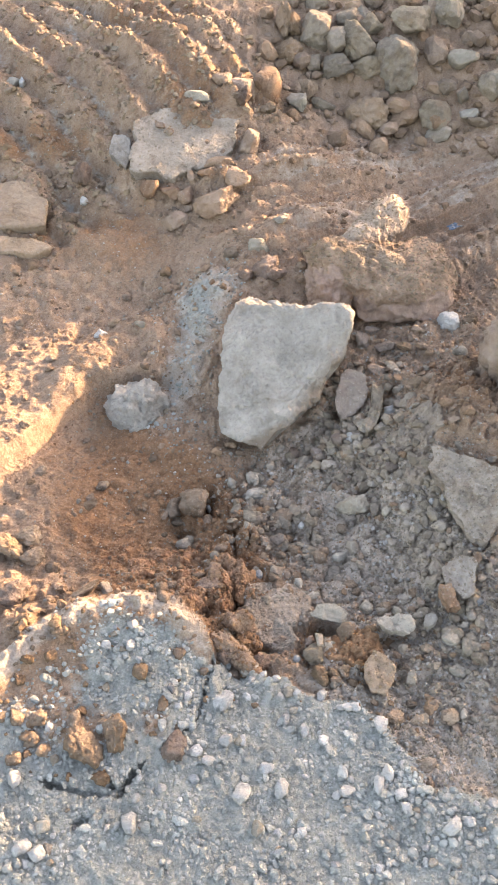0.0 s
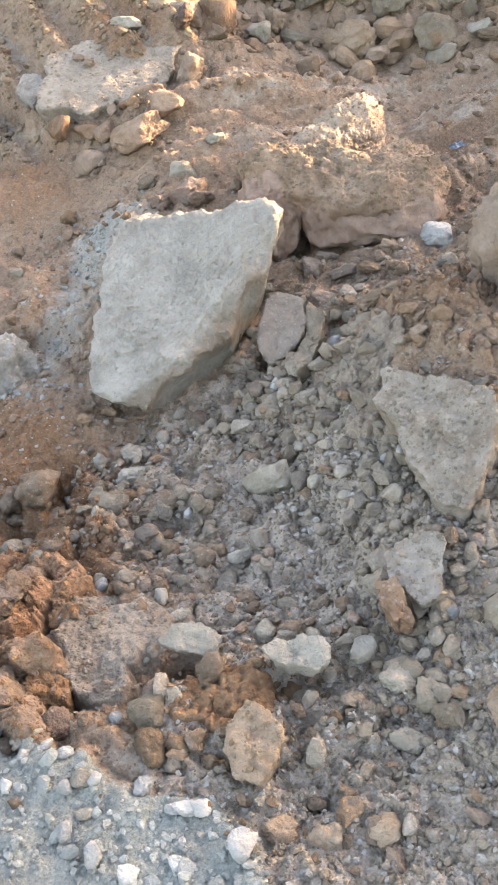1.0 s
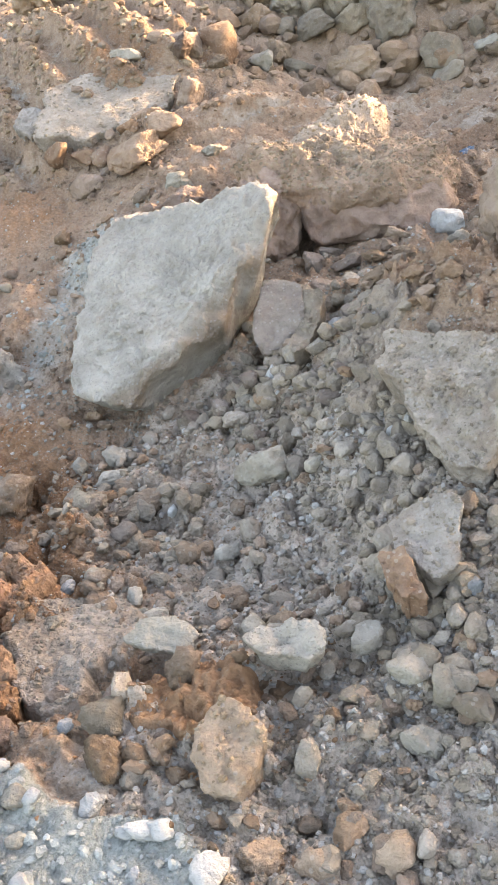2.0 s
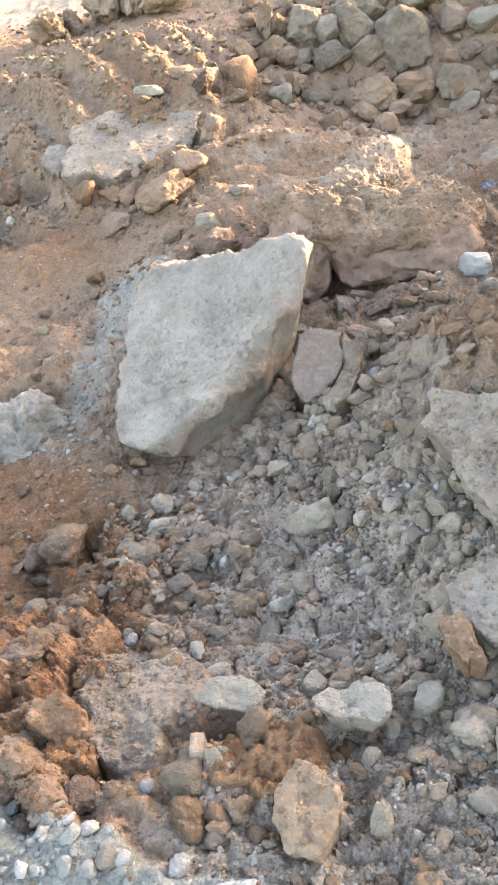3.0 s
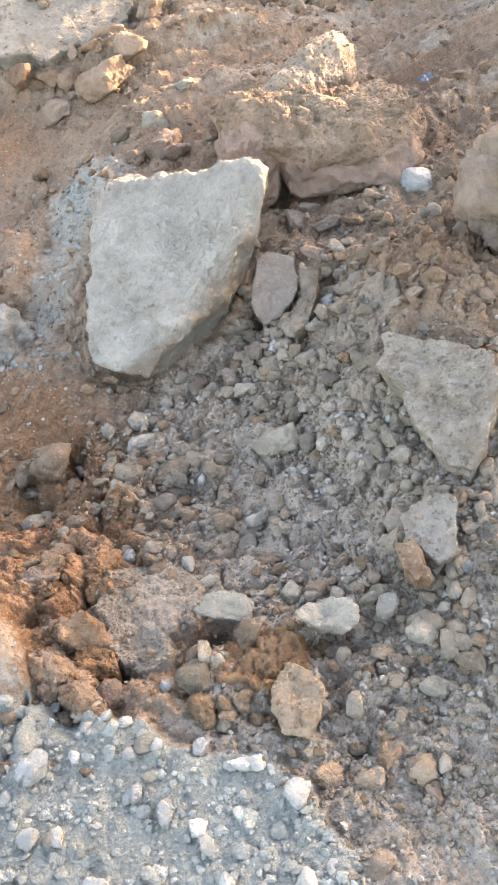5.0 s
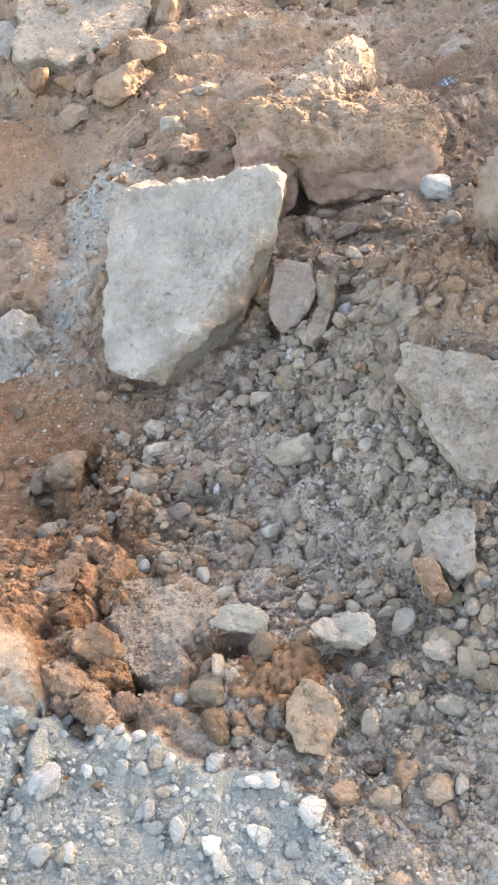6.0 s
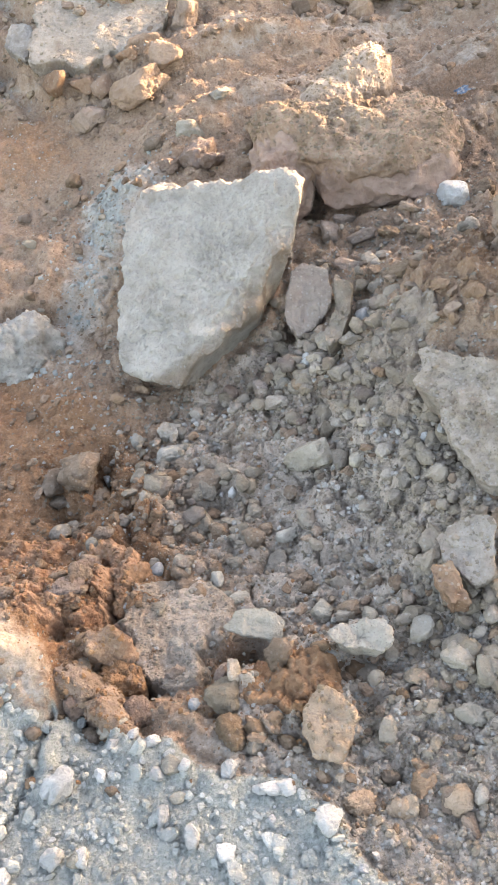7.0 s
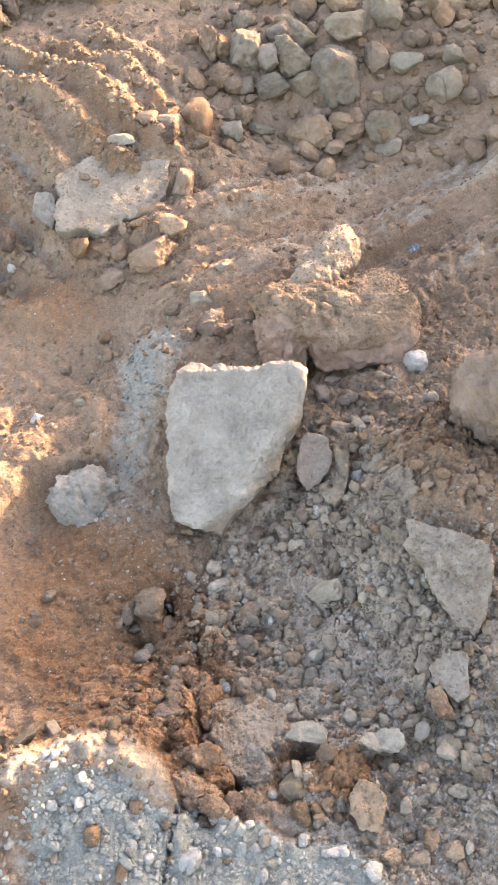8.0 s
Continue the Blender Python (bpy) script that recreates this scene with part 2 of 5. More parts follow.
def crumbs(x, y, seed, cover):
    """Domes of uneven size on a share of the unit cells, 0 between them, up to 1 on the largest."""
    xi, yi = np.floor(x).astype(int), np.floor(y).astype(int)
    out = np.zeros(np.shape(x))
    for a in (-1, 0, 1):
        for b in (-1, 0, 1):
            i, j = xi + a, yi + b
            px = i + 0.5 + 0.45 * _lat(i, j, np.full_like(i, seed + 1))
            py = j + 0.5 + 0.45 * _lat(i, j, np.full_like(i, seed + 2))
            size = 0.5 + 0.5 * _lat(i, j, np.full_like(i, seed + 3))
            there = 0.5 + 0.5 * _lat(i, j, np.full_like(i, seed + 4)) < cover
            r = 0.22 + 0.42 * size * size
            out = np.maximum(out, there * r * np.clip(1 - ((x - px) ** 2 + (y - py) ** 2) / (r * r), 0, 1) ** 0.4 / 0.64)
    return out


def step(a, b, v):
    q = np.clip((v - a) / (b - a), 0, 1)
    return q * q * (3 - 2 * q)


def blob(x, y, cx, cy, rx, ry=None, turn=0.0):
    ry = ry or rx
    c, s = math.cos(radians(turn)), math.sin(radians(turn))
    u, v = (x - cx) * c + (y - cy) * s, -(x - cx) * s + (y - cy) * c
    return np.exp(-0.5 * ((u / rx) ** 2 + (v / ry) ** 2))


def off_line(x, y, x0, y0, x1, y1):
    """Distance to a stretch of straight line."""
    dx, dy = x1 - x0, y1 - y0
    s = np.clip(((x - x0) * dx + (y - y0) * dy) / (dx * dx + dy * dy), 0, 1)
    return np.hypot(x - x0 - s * dx, y - y0 - s * dy)


# ---- the ground ----
def gravel_edge(x):
    """The y up to which the compacted grey gravel reaches from the viewer's side."""
    return np.interp(x, (-3, -1.2, -0.56, -0.45, -0.30, -0.19, -0.09, -0.07, 0.0, 0.08, 0.155, 0.25, 0.32, 0.38, 0.51, 1.2, 3),
                     (0.3, 0.60, 0.91, 1.03, 1.10, 1.07, 0.99, 0.90, 0.90, 0.90, 0.845, 0.82, 0.725, 0.65, 0.60, 0.35, 0.2))


def gravel_mask(x, y):
    return step(-0.025, 0.02, gravel_edge(x) - y + 0.025 * fbm(x * 14, y * 14, 3.0, 3))


def lip(x, y):
    """The clay lip that crowns the crust's broken edge."""
    return np.exp(-((gravel_edge(x) - 0.035 - y) / 0.055) ** 2) * step(-0.05, -0.12, x) * step(-0.95, -0.6, x)


LUG_X, LUG_Y, LUG_GAP = 0.766, 0.643, 0.155     # across the ridges, and the distance from crest to crest


def lug_mask(x, y):
    """Where a machine's lugs have pressed ridges into the soil."""
    u = LUG_Y * x - LUG_X * y
    return step(-2.28, -2.44, u + 0.05 * fbm(x * 6, y * 6, 3.7, 2)) * step(1.02, 1.14, LUG_X * x + LUG_Y * y) * step(2.45, 2.15, LUG_X * x + LUG_Y * y) * step(-3.9, -3.6, u) * step(4.1, 3.8, y)


def lug_crest(x, y):
    """1 on the crest of a pressed ridge, 0 in the trough."""
    q = LUG_X * x + LUG_Y * y + 0.016 * fbm(x * 7, y * 7, 5.0, 3)
    return 0.5 + 0.5 * np.cos(2 * np.pi * (q - 1.49) / LUG_GAP)


def rut_tops(x, y):
    """Pale streaks along the wheel ruts."""
    v = -0.41 * x + 0.91 * y
    return step(2.3, 2.5, y) * step(3.4, 3.1, y) * step(-0.05, 0.15, x) * step(-0.1, 0.4, fbm(v * 16, (x + y) * 2.2, 8.5, 4, 0.6))


def hump_soil(x, y):
    """Clay clods and soil that cling to the crust's raised corner."""
    return np.clip(blob(x, y, -0.50, 0.92, 0.075, 0.16, 8) + 0.8 * blob(x, y, -0.20, 0.77, 0.03, 0.03) + 0.9 * blob(x, y, -0.335, 0.755, 0.05, 0.035) + 0.6 * blob(x, y, -0.40, 0.90, 0.04, 0.08), 0, 1)


def cloddy(x, y):
    """Where the soil lies in loose clods."""
    return np.clip(0.55 * blob(x, y, 0.63, 1.68, 0.12, 0.14) + 1.0 * blob(x, y, -0.07, 1.14, 0.08, 0.12) + 0.7 * blob(x, y, -0.05, 1.42, 0.10, 0.13) + 0.8 * blob(x, y, 0.27, 0.98, 0.09)
                   + 0.12 * blob(x, y, 0.42, 0.80, 0.22, 0.10) + 0.6 * blob(x, y, -0.12, 2.72, 0.14, 0.08) + 0.6 * blob(x, y, 0.80, 2.35, 0.14), 0, 1)


def scree(x, y):
    """Where broken grey stone covers the soil."""
    return np.clip(blob(x, y, 0.36, 1.45, 0.17, 0.27, 15) * 1.15 + 0.6 * blob(x, y, 0.52, 1.1, 0.14, 0.18) + 0.45 * blob(x, y, 0.10, 1.45, 0.13, 0.13) + 0.35 * blob(x, y, 0.5, 1.95, 0.12, 0.08) + 0.75 * blob(x, y, 0.17, 1.62, 0.12, 0.06, 30), 0, 1) * (1 - gravel_mask(x, y)) * (1 - 0.8 * blob(x, y, 0.64, 1.68, 0.11, 0.13))


def pale_strip(x, y):
    """A spill of crushed grey stone beside the large rock."""
    return np.clip(blob(x, y, -0.19, 2.02, 0.055, 0.22, -14) * 1.2 + 0.7 * blob(x, y, -0.14, 2.25, 0.10, 0.07), 0, 1)


def scarp_edge(x):
    """The y at which the clay bank breaks off above the round rock."""
    return np.interp(x, (-1.2, -0.9, -0.72, -0.62, -0.56, -0.47, -0.37, -0.25, -0.1), (1.20, 1.35, 1.48, 1.64, 1.79, 1.890, 1.928, 1.948, 2.02))


def large_form(x, y):
    z = -0.13 - 0.05 * step(0.95, 1.25, y) + 0.17 * step(1.9, 2.6, y) + 0.27 * step(2.5, 3.6, y) + 0.22 * step(3.5, 6, y) + 0.3 * step(6, 18, y) + 0.5 * step(18, 80, y)
    # foreground and hollow
    for cx, cy, r, a in ((-0.22, 1.00, 0.17, 0.053), (0.06, 1.05, 0.12, 0.016), (0.20, 0.78, 0.15, -0.022), (0.50, 0.80, 0.20, 0.010), (0.30, 1.15, 0.20, -0.041), (-0.28, 1.35, 0.16, -0.040), (-0.28, 1.80, 0.16, -0.045), (0.00, 1.60, 0.20, -0.023), (0.35, 1.55, 0.18, -0.026), (-0.70, 1.40, 0.30, 0.033)):
        z = z + a * np.exp(-((x - cx) ** 2 + (y - cy) ** 2) / (2 * r * r))
    # banks to either hand
    for cx, cy, r, a in ((0.60, 1.60, 0.18, 0.187), (0.62, 1.25, 0.20, 0.121), (-0.13, 2.10, 0.20, 0.088), (-0.55, 1.95, 0.18, 0.062), (-0.88, 1.72, 0.20, 0.060), (0.30, 1.85, 0.16, 0.042), (0.68, 2.05, 0.20, 0.088)):
        z = z + a * np.exp(-((x - cx) ** 2 + (y - cy) ** 2) / (2 * r * r))
    # the rutted slope behind
    for cx, cy, r, a in ((0.10, 2.40, 0.20, 0.029), (0.70, 2.60, 0.28, -0.073), (-0.45, 2.45, 0.25, -0.097), (-0.10, 2.80, 0.20, 0.010), (-0.42, 2.80, 0.09, 0.035), (-0.60, 2.75, 0.20, -0.030), (0.35, 3.00, 0.25, 0.014), (0.90, 3.20, 0.30, -0.162), (0.50, 2.58, 0.15, -0.055), (-0.35, 3.35, 0.25, 0.075), (0.25, 3.40, 0.20, -0.135)):
        z = z + a * np.exp(-((x - cx) ** 2 + (y - cy) ** 2) / (2 * r * r))
    # dips and swells between them
    for cx, cy, r, a in ((-0.14, 1.60, 0.10, 0.019), (-0.36, 1.33, 0.13, -0.031), (0.22, 1.53, 0.10, 0.018), (-0.53, 1.72, 0.12, -0.080), (0.58, 3.08, 0.20, -0.063), (0.25, 3.08, 0.16, -0.037), (-0.16, 1.24, 0.10, -0.023), (0.08, 1.12, 0.10, -0.020), (-0.09, 0.93, 0.07, -0.039), (-0.06, 0.82, 0.07, -0.013), (0.19, 1.22, 0.08, 0.019), (-0.25, 1.97, 0.10, -0.014), (0.37, 0.80, 0.12, -0.015), (-0.38, 2.30, 0.14, -0.036), (0.19, 0.94, 0.08, 0.024), (0.055, 1.000, 0.045, -0.050), (-0.50, 2.52, 0.12, 0.073), (0.45, 1.35, 0.10, -0.010), (-0.46, 2.00, 0.10, -0.044), (0.55, 3.30, 0.15, -0.059), (-0.29, 2.09, 0.085, -0.034)):
        z = z + a * np.exp(-((x - cx) ** 2 + (y - cy) ** 2) / (2 * r * r))
    # the crest of the bank beside the hollow
    z = z + 0.012 * np.exp(-(off_line(x, y, -0.72, 1.86, -0.33, 2.14) / 0.055) ** 2)
    # the scarp of the clay bank above the round rock
    d = y - scarp_edge(x) + 0.016 * fbm(x * 9, y * 9, 5.5, 3)
    z = z + 0.064 * step(-0.020, 0.022, d) * step(0.34, 0.08, d) * step(-0.20, -0.30, x) * step(-1.1, -0.8, x)
    z = z - 0.014 * blob(x, y, -0.36, 1.88, 0.09, 0.05)
    # rolling ground farther off, unseen, raised as a rim against low sky light
    r = np.hypot(x, y - 2)
    z = z + 0.9 * step(9, 24, r) * (1 + 0.8 * fbm(x * 0.12, y * 0.12, 8.0, 3))
    return z


def shade_ridge_height(p, s):
    """An unseen ridge added to cast the sun's shadow edge, along p, across s."""
    crest = np.interp(p, (0.5, 0.70, 0.80, 0.86, 0.90, 1.01, 1.22, 1.28, 1.36, 1.42, 1.50, 1.56, 1.60, 1.68, 1.76, 1.82, 1.95, 2.10, 2.24, 2.35, 2.50, 2.64, 2.75, 3.0, 3.2), (1.52, 1.50, 1.475, 1.462, 1.448, 1.448, 1.390, 1.362, 1.326, 1.280, 1.250, 1.236, 1.232, 1.250, 1.272, 1.274, 1.252, 1.250, 1.290, 1.330, 1.330, 1.330, 1.355, 1.40, 1.44)) + 0.006 * fbm(p * 3, p * 0.3, 4.0, 3)
    return crest - 0.5 * np.clip(np.abs(s - 8.0) - 0.45, 0, None) ** 1.3 - 0.02 * np.clip(np.abs(p) - 12, 0, None) ** 2 + 0.05 * fbm(p * 2.2, s * 2.2, 2.0, 4) * step(7.5, 6.8, s)


def ground_height(x, y):
    x, y = np.asarray(x, float), np.asarray(y, float)
    z = large_form(x, y)
    g, c, s = gravel_mask(x, y), cloddy(x, y), scree(x, y)
    # the crust of gravel stands a little proud at its broken edge
    z = z + 0.022 * g * step(0.30, 0.0, gravel_edge(x) - y)
    z = z + 0.030 * lip(x, y) * (1 + 0.6 * fbm(x * 20, y * 20, 6.6, 3))
    # soft unevenness
    z = z + (0.010 * (1 - 0.7 * g)) * (1 - 0.7 * blob(x, y, -0.65, 1.80, 0.22, 0.22)) * fbm(x * 6, y * 6, 1.0, 4)
    z = z + (0.0065 * (1 - 0.4 * g)) * fbm(x * 26, y * 26, 2.0, 4, 0.65)
    # clods: rounded lumps with creases between them
    wx, wy = x + 0.02 * fbm(x * 12, y * 12, 6.0, 2), y + 0.02 * fbm(x * 12, y * 12, 7.0, 2)
    far = step(4.4, 3.4, y) * (1 - 0.75 * lug_mask(x, y)) * (1 - 0.92 * blob(x, y, 0.50, 2.82, 0.65, 0.24, 15)) * (1 - 0.6 * blob(x, y, -0.35, 1.52, 0.18, 0.14)) * (1 - 0.9 * blob(x, y, -0.65, 1.80, 0.25, 0.28)) * (1 - 0.55 * blob(x, y, 0.42, 1.05, 0.16, 0.14)) * (1 - 0.7 * blob(x, y, 0.48, 0.76, 0.18, 0.12))
    z = z + (0.020 * c + 0.015 * (1 - 0.85 * g) * far) * (billow(wx * 13, wy * 13, 1.5, 4) - 0.55)
    d1, d2 = cells(wx * 30, wy * 30, 5)
    z = z + 0.004 * (np.sqrt(np.clip(1 - d1 * d1, 0, 1)) * step(0.0, 0.25, d2 - d1) - 0.5) * np.clip(0.6 * c + 0.5 * s, 0, 1)
    # crumbs and grit lying in the soil, at three sizes
    calm = np.clip(1 - 0.8 * blob(x, y, 0.50, 2.85, 0.60, 0.22, 15) - 0.6 * blob(x, y, -0.40, 2.42, 0.28, 0.14, 20) - 0.85 * blob(x, y, -0.36, 1.52, 0.20, 0.18) - 0.5 * blob(x, y, 0.42, 1.12, 0.10, 0.16), 0, 1) * (1 - 0.65 * g)
    z = z + 0.012 * crumbs(wx * 34, wy * 34, 11, 0.12 + 0.22 * np.clip(c + s, 0, 1)) * calm * far
    z = z + 0.0075 * crumbs(wx * 68, wy * 68, 21, 0.34) * (0.2 + 0.8 * calm)
    z = z + 0.0038 * crumbs(x * 135, y * 135, 31, 0.45) * (0.5 + 0.5 * calm)
    z = z - 0.011 * step(0.25, 0.7, s)
    # cracks and gaps between clods
    loose = np.clip(0.75 * c + 0.50 * s + 0.60 * blob(x, y, 0.06, 1.34, 0.26, 0.20) + 0.5 * blob(x, y, 0.46, 1.93, 0.18, 0.14) + 0.2 * blob(x, y, 0.40, 0.95, 0.18, 0.14), 0, 1) * (1 - g)
    for k, deep in ((15, 0.019), (29, 0.011)):
        d1, d2 = cells(wx * k + 0.3 * fbm(x * 30, y * 30, 2.2, 2), wy * k, k)
        z = z - deep * step(0.16, 0.02, d2 - d1) * step(-0.1, 0.35, fbm(x * k * 0.6, y * k * 0.6, 4.1 + k, 2)) * loose
    # lug ridges, broken and crumbled along their crests
    crest = lug_crest(x, y)
    worn = np.clip(0.85 + 0.5 * fbm((LUG_Y * x - LUG_X * y) * 7, (LUG_X * x + LUG_Y * y) * 5, 2.5, 3), 0.3, 1.4)
    z = z + lug_mask(x, y) * (0.044 * (crest ** 0.9 * worn - 0.42) + 0.010 * fbm(x * 16, y * 16, 9.0, 4, 0.6) + 0.014 * crest * (billow(x * 17, y * 17, 4.5, 4) - 0.45))
    # wheel ruts across the slope
    v = -0.41 * x + 0.91 * y
    rut = step(-0.15, 0.05, x + 0.5 * (y - 2.4)) * step(3.3, 3.0, y) * step(2.15, 2.4, y)
    z = z + rut * (0.025 * np.sin(2 * np.pi * (v - 2.18) / 0.30) + 0.020 * fbm(v * 24, (x + y) * 3, 3.5, 4, 0.6))
    # cracks in the gravel crust
    ends = ((-0.080, 0.92), (-0.100, 0.83), (-0.106, 0.785), (-0.151, 0.742), (-0.194, 0.703), (-0.234, 0.671), (-0.265, 0.624), (-0.317, 0.624), (-0.422, 0.647))
    line = np.min([off_line(x, y, *a, *b) for a, b in zip(ends, ends[1:])] + [off_line(x, y, -0.268, 0.624, -0.298, 0.662), off_line(x, y, -0.347, 0.564, -0.290, 0.592)], axis=0)
    z = z - 0.034 * step(0.0065, 0.001, line + 0.0065 * fbm(x * 20, y * 20, 4.4, 4, 0.65)) * np.clip(0.7 + 0.8 * fbm(x * 9, y * 9, 3.3, 3), 0.45, 1.1)
    # deep gaps
    for cx, cy, rx, ry, turn, a in ((-0.03, 0.915, 0.012, 0.022, 20, 0.05), (0.012, 0.985, 0.012, 0.06, 25, 0.035), (0.186, 1.026, 0.026, 0.017, 8, 0.130), (0.175, 1.655, 0.090, 0.020, 36, 0.030), (0.020, 1.600, 0.050, 0.014, 8, 0.018), (-0.017, 0.986, 0.011, 0.022, 10, 0.06), (0.031, 0.979, 0.018, 0.010, 0, 0.06), (-0.025, 1.095, 0.012, 0.024, 0, 0.05), (-0.042, 1.174, 0.008, 0.014, 0, 0.05), (-0.169, 1.373, 0.018, 0.034, 10, 0.05), (0.136, 0.952, 0.012, 0.030, 20, 0.05), (0.215, 1.215, 0.010, 0.040, -50, 0.03), (0.09, 1.350, 0.040, 0.012, 10, 0.035), (0.262, 1.765, 0.030, 0.020, 60, 0.065), (0.325, 2.19, 0.028, 0.05, 0, 0.05), (0.345, 0.982, 0.042, 0.014, 5, 0.045), (0.47, 2.105, 0.10, 0.018, 2, 0.022), (0.395, 1.72, 0.010, 0.05, -25, 0.035), (-0.13, 1.47, 0.02, 0.05, 20, 0.04), (-0.066, 1.219, 0.009, 0.014, 0, 0.05), (-0.037, 1.115, 0.013, 0.018, 0, 0.06), (-0.105, 1.062, 0.013, 0.017, 30, 0.05), (-0.205, 1.42, 0.012, 0.050, 8, 0.036), (-0.115, 1.465, 0.010, 0.045, -10, 0.036), (-0.165, 1.385, 0.045, 0.010, 0, 0.034), (-0.058, 1.357, 0.030, 0.010, 15, 0.04)):
        z = z - a * blob(x, y, cx, cy, rx, ry, turn)
    near = step(2.3, 1.3, np.abs(x - 0.1)) * step(-0.3, 0.2, y) * step(6.0, 4.6, y)
    plain = large_form(x, y) + 0.022 * g + 0.02 * fbm(x * 1.3, y * 1.3, 3.9, 2)
    z = plain + (z - plain) * near
    return z


def height(x, y):
    return float(ground_height(np.array([x]), np.array([y]))[0])


def lines(parts):
    """Grid lines from stretches (start, end, step)."""
    return np.unique(np.concatenate([np.arange(a, b, s) for a, b, s in parts]).round(4))


def grow(start, end, first, ratio=1.11):
    out, s = [start], first
    while abs(out[-1]) < abs(end):
        out.append(out[-1] + s)
        s *= ratio
    return out[1:]


def build_ground():
    xs = np.concatenate([grow(-1.2, -160, -0.02)[::-1], lines([(-1.2, -0.75, 0.010), (-0.75, -0.42, 0.0055), (-0.42, 0.74, 0.0038), (0.74, 0.95, 0.0055), (0.95, 1.4, 0.010)]), grow(1.4, 160, 0.02)])
    ys = np.concatenate([grow(0.35, -120, -0.02)[::-1], lines([(0.35, 0.62, 0.005), (0.62, 1.75, 0.0037), (1.75, 2.2, 0.0044), (2.2, 3.2, 0.0066), (3.2, 4.4, 0.011), (4.4, 5.6, 0.03)]), grow(5.6, 260, 0.05)])
    X, Y = np.meshgrid(xs, ys)
    nx, ny = len(xs), len(ys)
    Z = ground_height(X.ravel(), Y.ravel())
    verts = np.column_stack([X.ravel(), Y.ravel(), Z])
    i = np.arange(nx * ny).reshape(ny, nx)
    quads = np.stack([i[:-1, :-1], i[:-1, 1:], i[1:, 1:], i[1:, :-1]], -1).reshape(-1, 4)
    me = array_mesh("ground", verts, quads)
    x, y = X.ravel(), Y.ravel()
    n = 0.10 * fbm(x * 5, y * 5, 11.0, 3)
    grey = np.clip(gravel_mask(x, y) + 0.35 * blob(x, y, 0.52, 0.68, 0.16, 0.07) - 1.1 * lip(x, y) + 0.40 * lug_mask(x, y) * (1 - lug_crest(x, y)) ** 2 - 0.7 * hump_soil(x, y) + 0.12 * scree(x, y) + 0.5 * pale_strip(x, y) * (1 + 0.5 * fbm(x * 12, y * 12, 6.1, 3)) + n, 0, 1)
    clay = (0.3 * lip(x, y) + 0.35 * hump_soil(x, y) + 0.95 * blob(x, y, -0.32, 1.50, 0.20, 0.22) + 1.4 * blob(x, y, -0.13, 1.19, 0.15, 0.14) + 1.2 * blob(x, y, 0.25, 0.98, 0.075, 0.07) + 0.25 * blob(x, y, 0.0, 0.98, 0.06, 0.08)
            + 0.2 * blob(x, y, -0.55, 1.85, 0.22, 0.12) + 0.45 * blob(x, y, 0.12, 2.36, 0.09, 0.06) + 0.62 * blob(x, y, -0.50, 2.55, 0.28, 0.14) + 0.85 * blob(x, y, 0.65, 1.70, 0.13, 0.14)
            + 0.28 * blob(x, y, 0.42, 0.80, 0.20, 0.06) + 0.55 * lug_mask(x, y) * step(-0.5, 0.4, fbm(x * 4, y * 4, 14.0, 3)) + 0.35 * blob(x, y, 0.75, 2.75, 0.25, 0.1, 20))
    # among others, paler along the rut streaks and on the rut crests
    dust = (0.9 * lip(x, y) + 1.0 * blob(x, y, 0.46, 0.74, 0.22, 0.11) + 0.5 * blob(x, y, 0.57, 0.98, 0.11, 0.15) + 0.30 * rut_tops(x, y) + 0.85 * blob(x, y, 0.48, 0.90, 0.20, 0.12) + 0.8 * pale_strip(x, y) + 0.62 * scree(x, y) + 0.75 * blob(x, y, 0.46, 1.00, 0.18, 0.16) + 0.3 * blob(x, y, 0.10, 1.25, 0.16, 0.10) + 0.15 * blob(x, y, -0.62, 1.85, 0.20, 0.16) + 0.20 * blob(x, y, 0.35, 2.85, 0.30, 0.13, 20) + 0.22 * lug_mask(x, y) * step(0.2, -0.4, fbm(x * 5, y * 5, 15.0, 3)) + 1.0 * step(4.3, 4.8, y) * step(0.2, -0.5, x) + 0.10 * step(2.2, 2.8, y) + 0.15 * step(2.3, 2.5, y) * step(3.3, 3.0, y) * step(0.0, 0.25, x) * step(0.0, 0.8, np.sin(2 * np.pi * (-0.41 * x + 0.91 * y - 2.18) / 0.30)))
    rgb = np.column_stack([grey, np.clip(clay + n, 0, 1), np.clip(dust + n, 0, 1), np.ones_like(grey)])
    a = me.color_attributes.new("soil", "FLOAT_COLOR", "POINT")
    a.data.foreach_set("color", rgb.astype(np.float32).ravel())
    me.materials.append(ground_material())
    return tagged(new("ground", me), "uneven disturbed soil, brown and orange with grey gravel", "ground", kind="structure")


def array_mesh(name, verts, faces, smooth=True):
    """A mesh from arrays of corners and of faces that all have as many corners."""
    me = bpy.data.meshes.new(name)
    n = faces.shape[1]
    me.vertices.add(len(verts))
    me.vertices.foreach_set("co", np.ascontiguousarray(verts, np.float32).ravel())
    me.loops.add(faces.size)
    me.loops.foreach_set("vertex_index", np.ascontiguousarray(faces, np.int32).ravel())
    me.polygons.add(len(faces))
    me.polygons.foreach_set("loop_start", np.arange(0, faces.size, n, dtype=np.int32))
    me.update(calc_edges=True)
    me.polygons.foreach_set("use_smooth", np.full(len(faces), smooth))
    me.update()
    return me


build_ground()


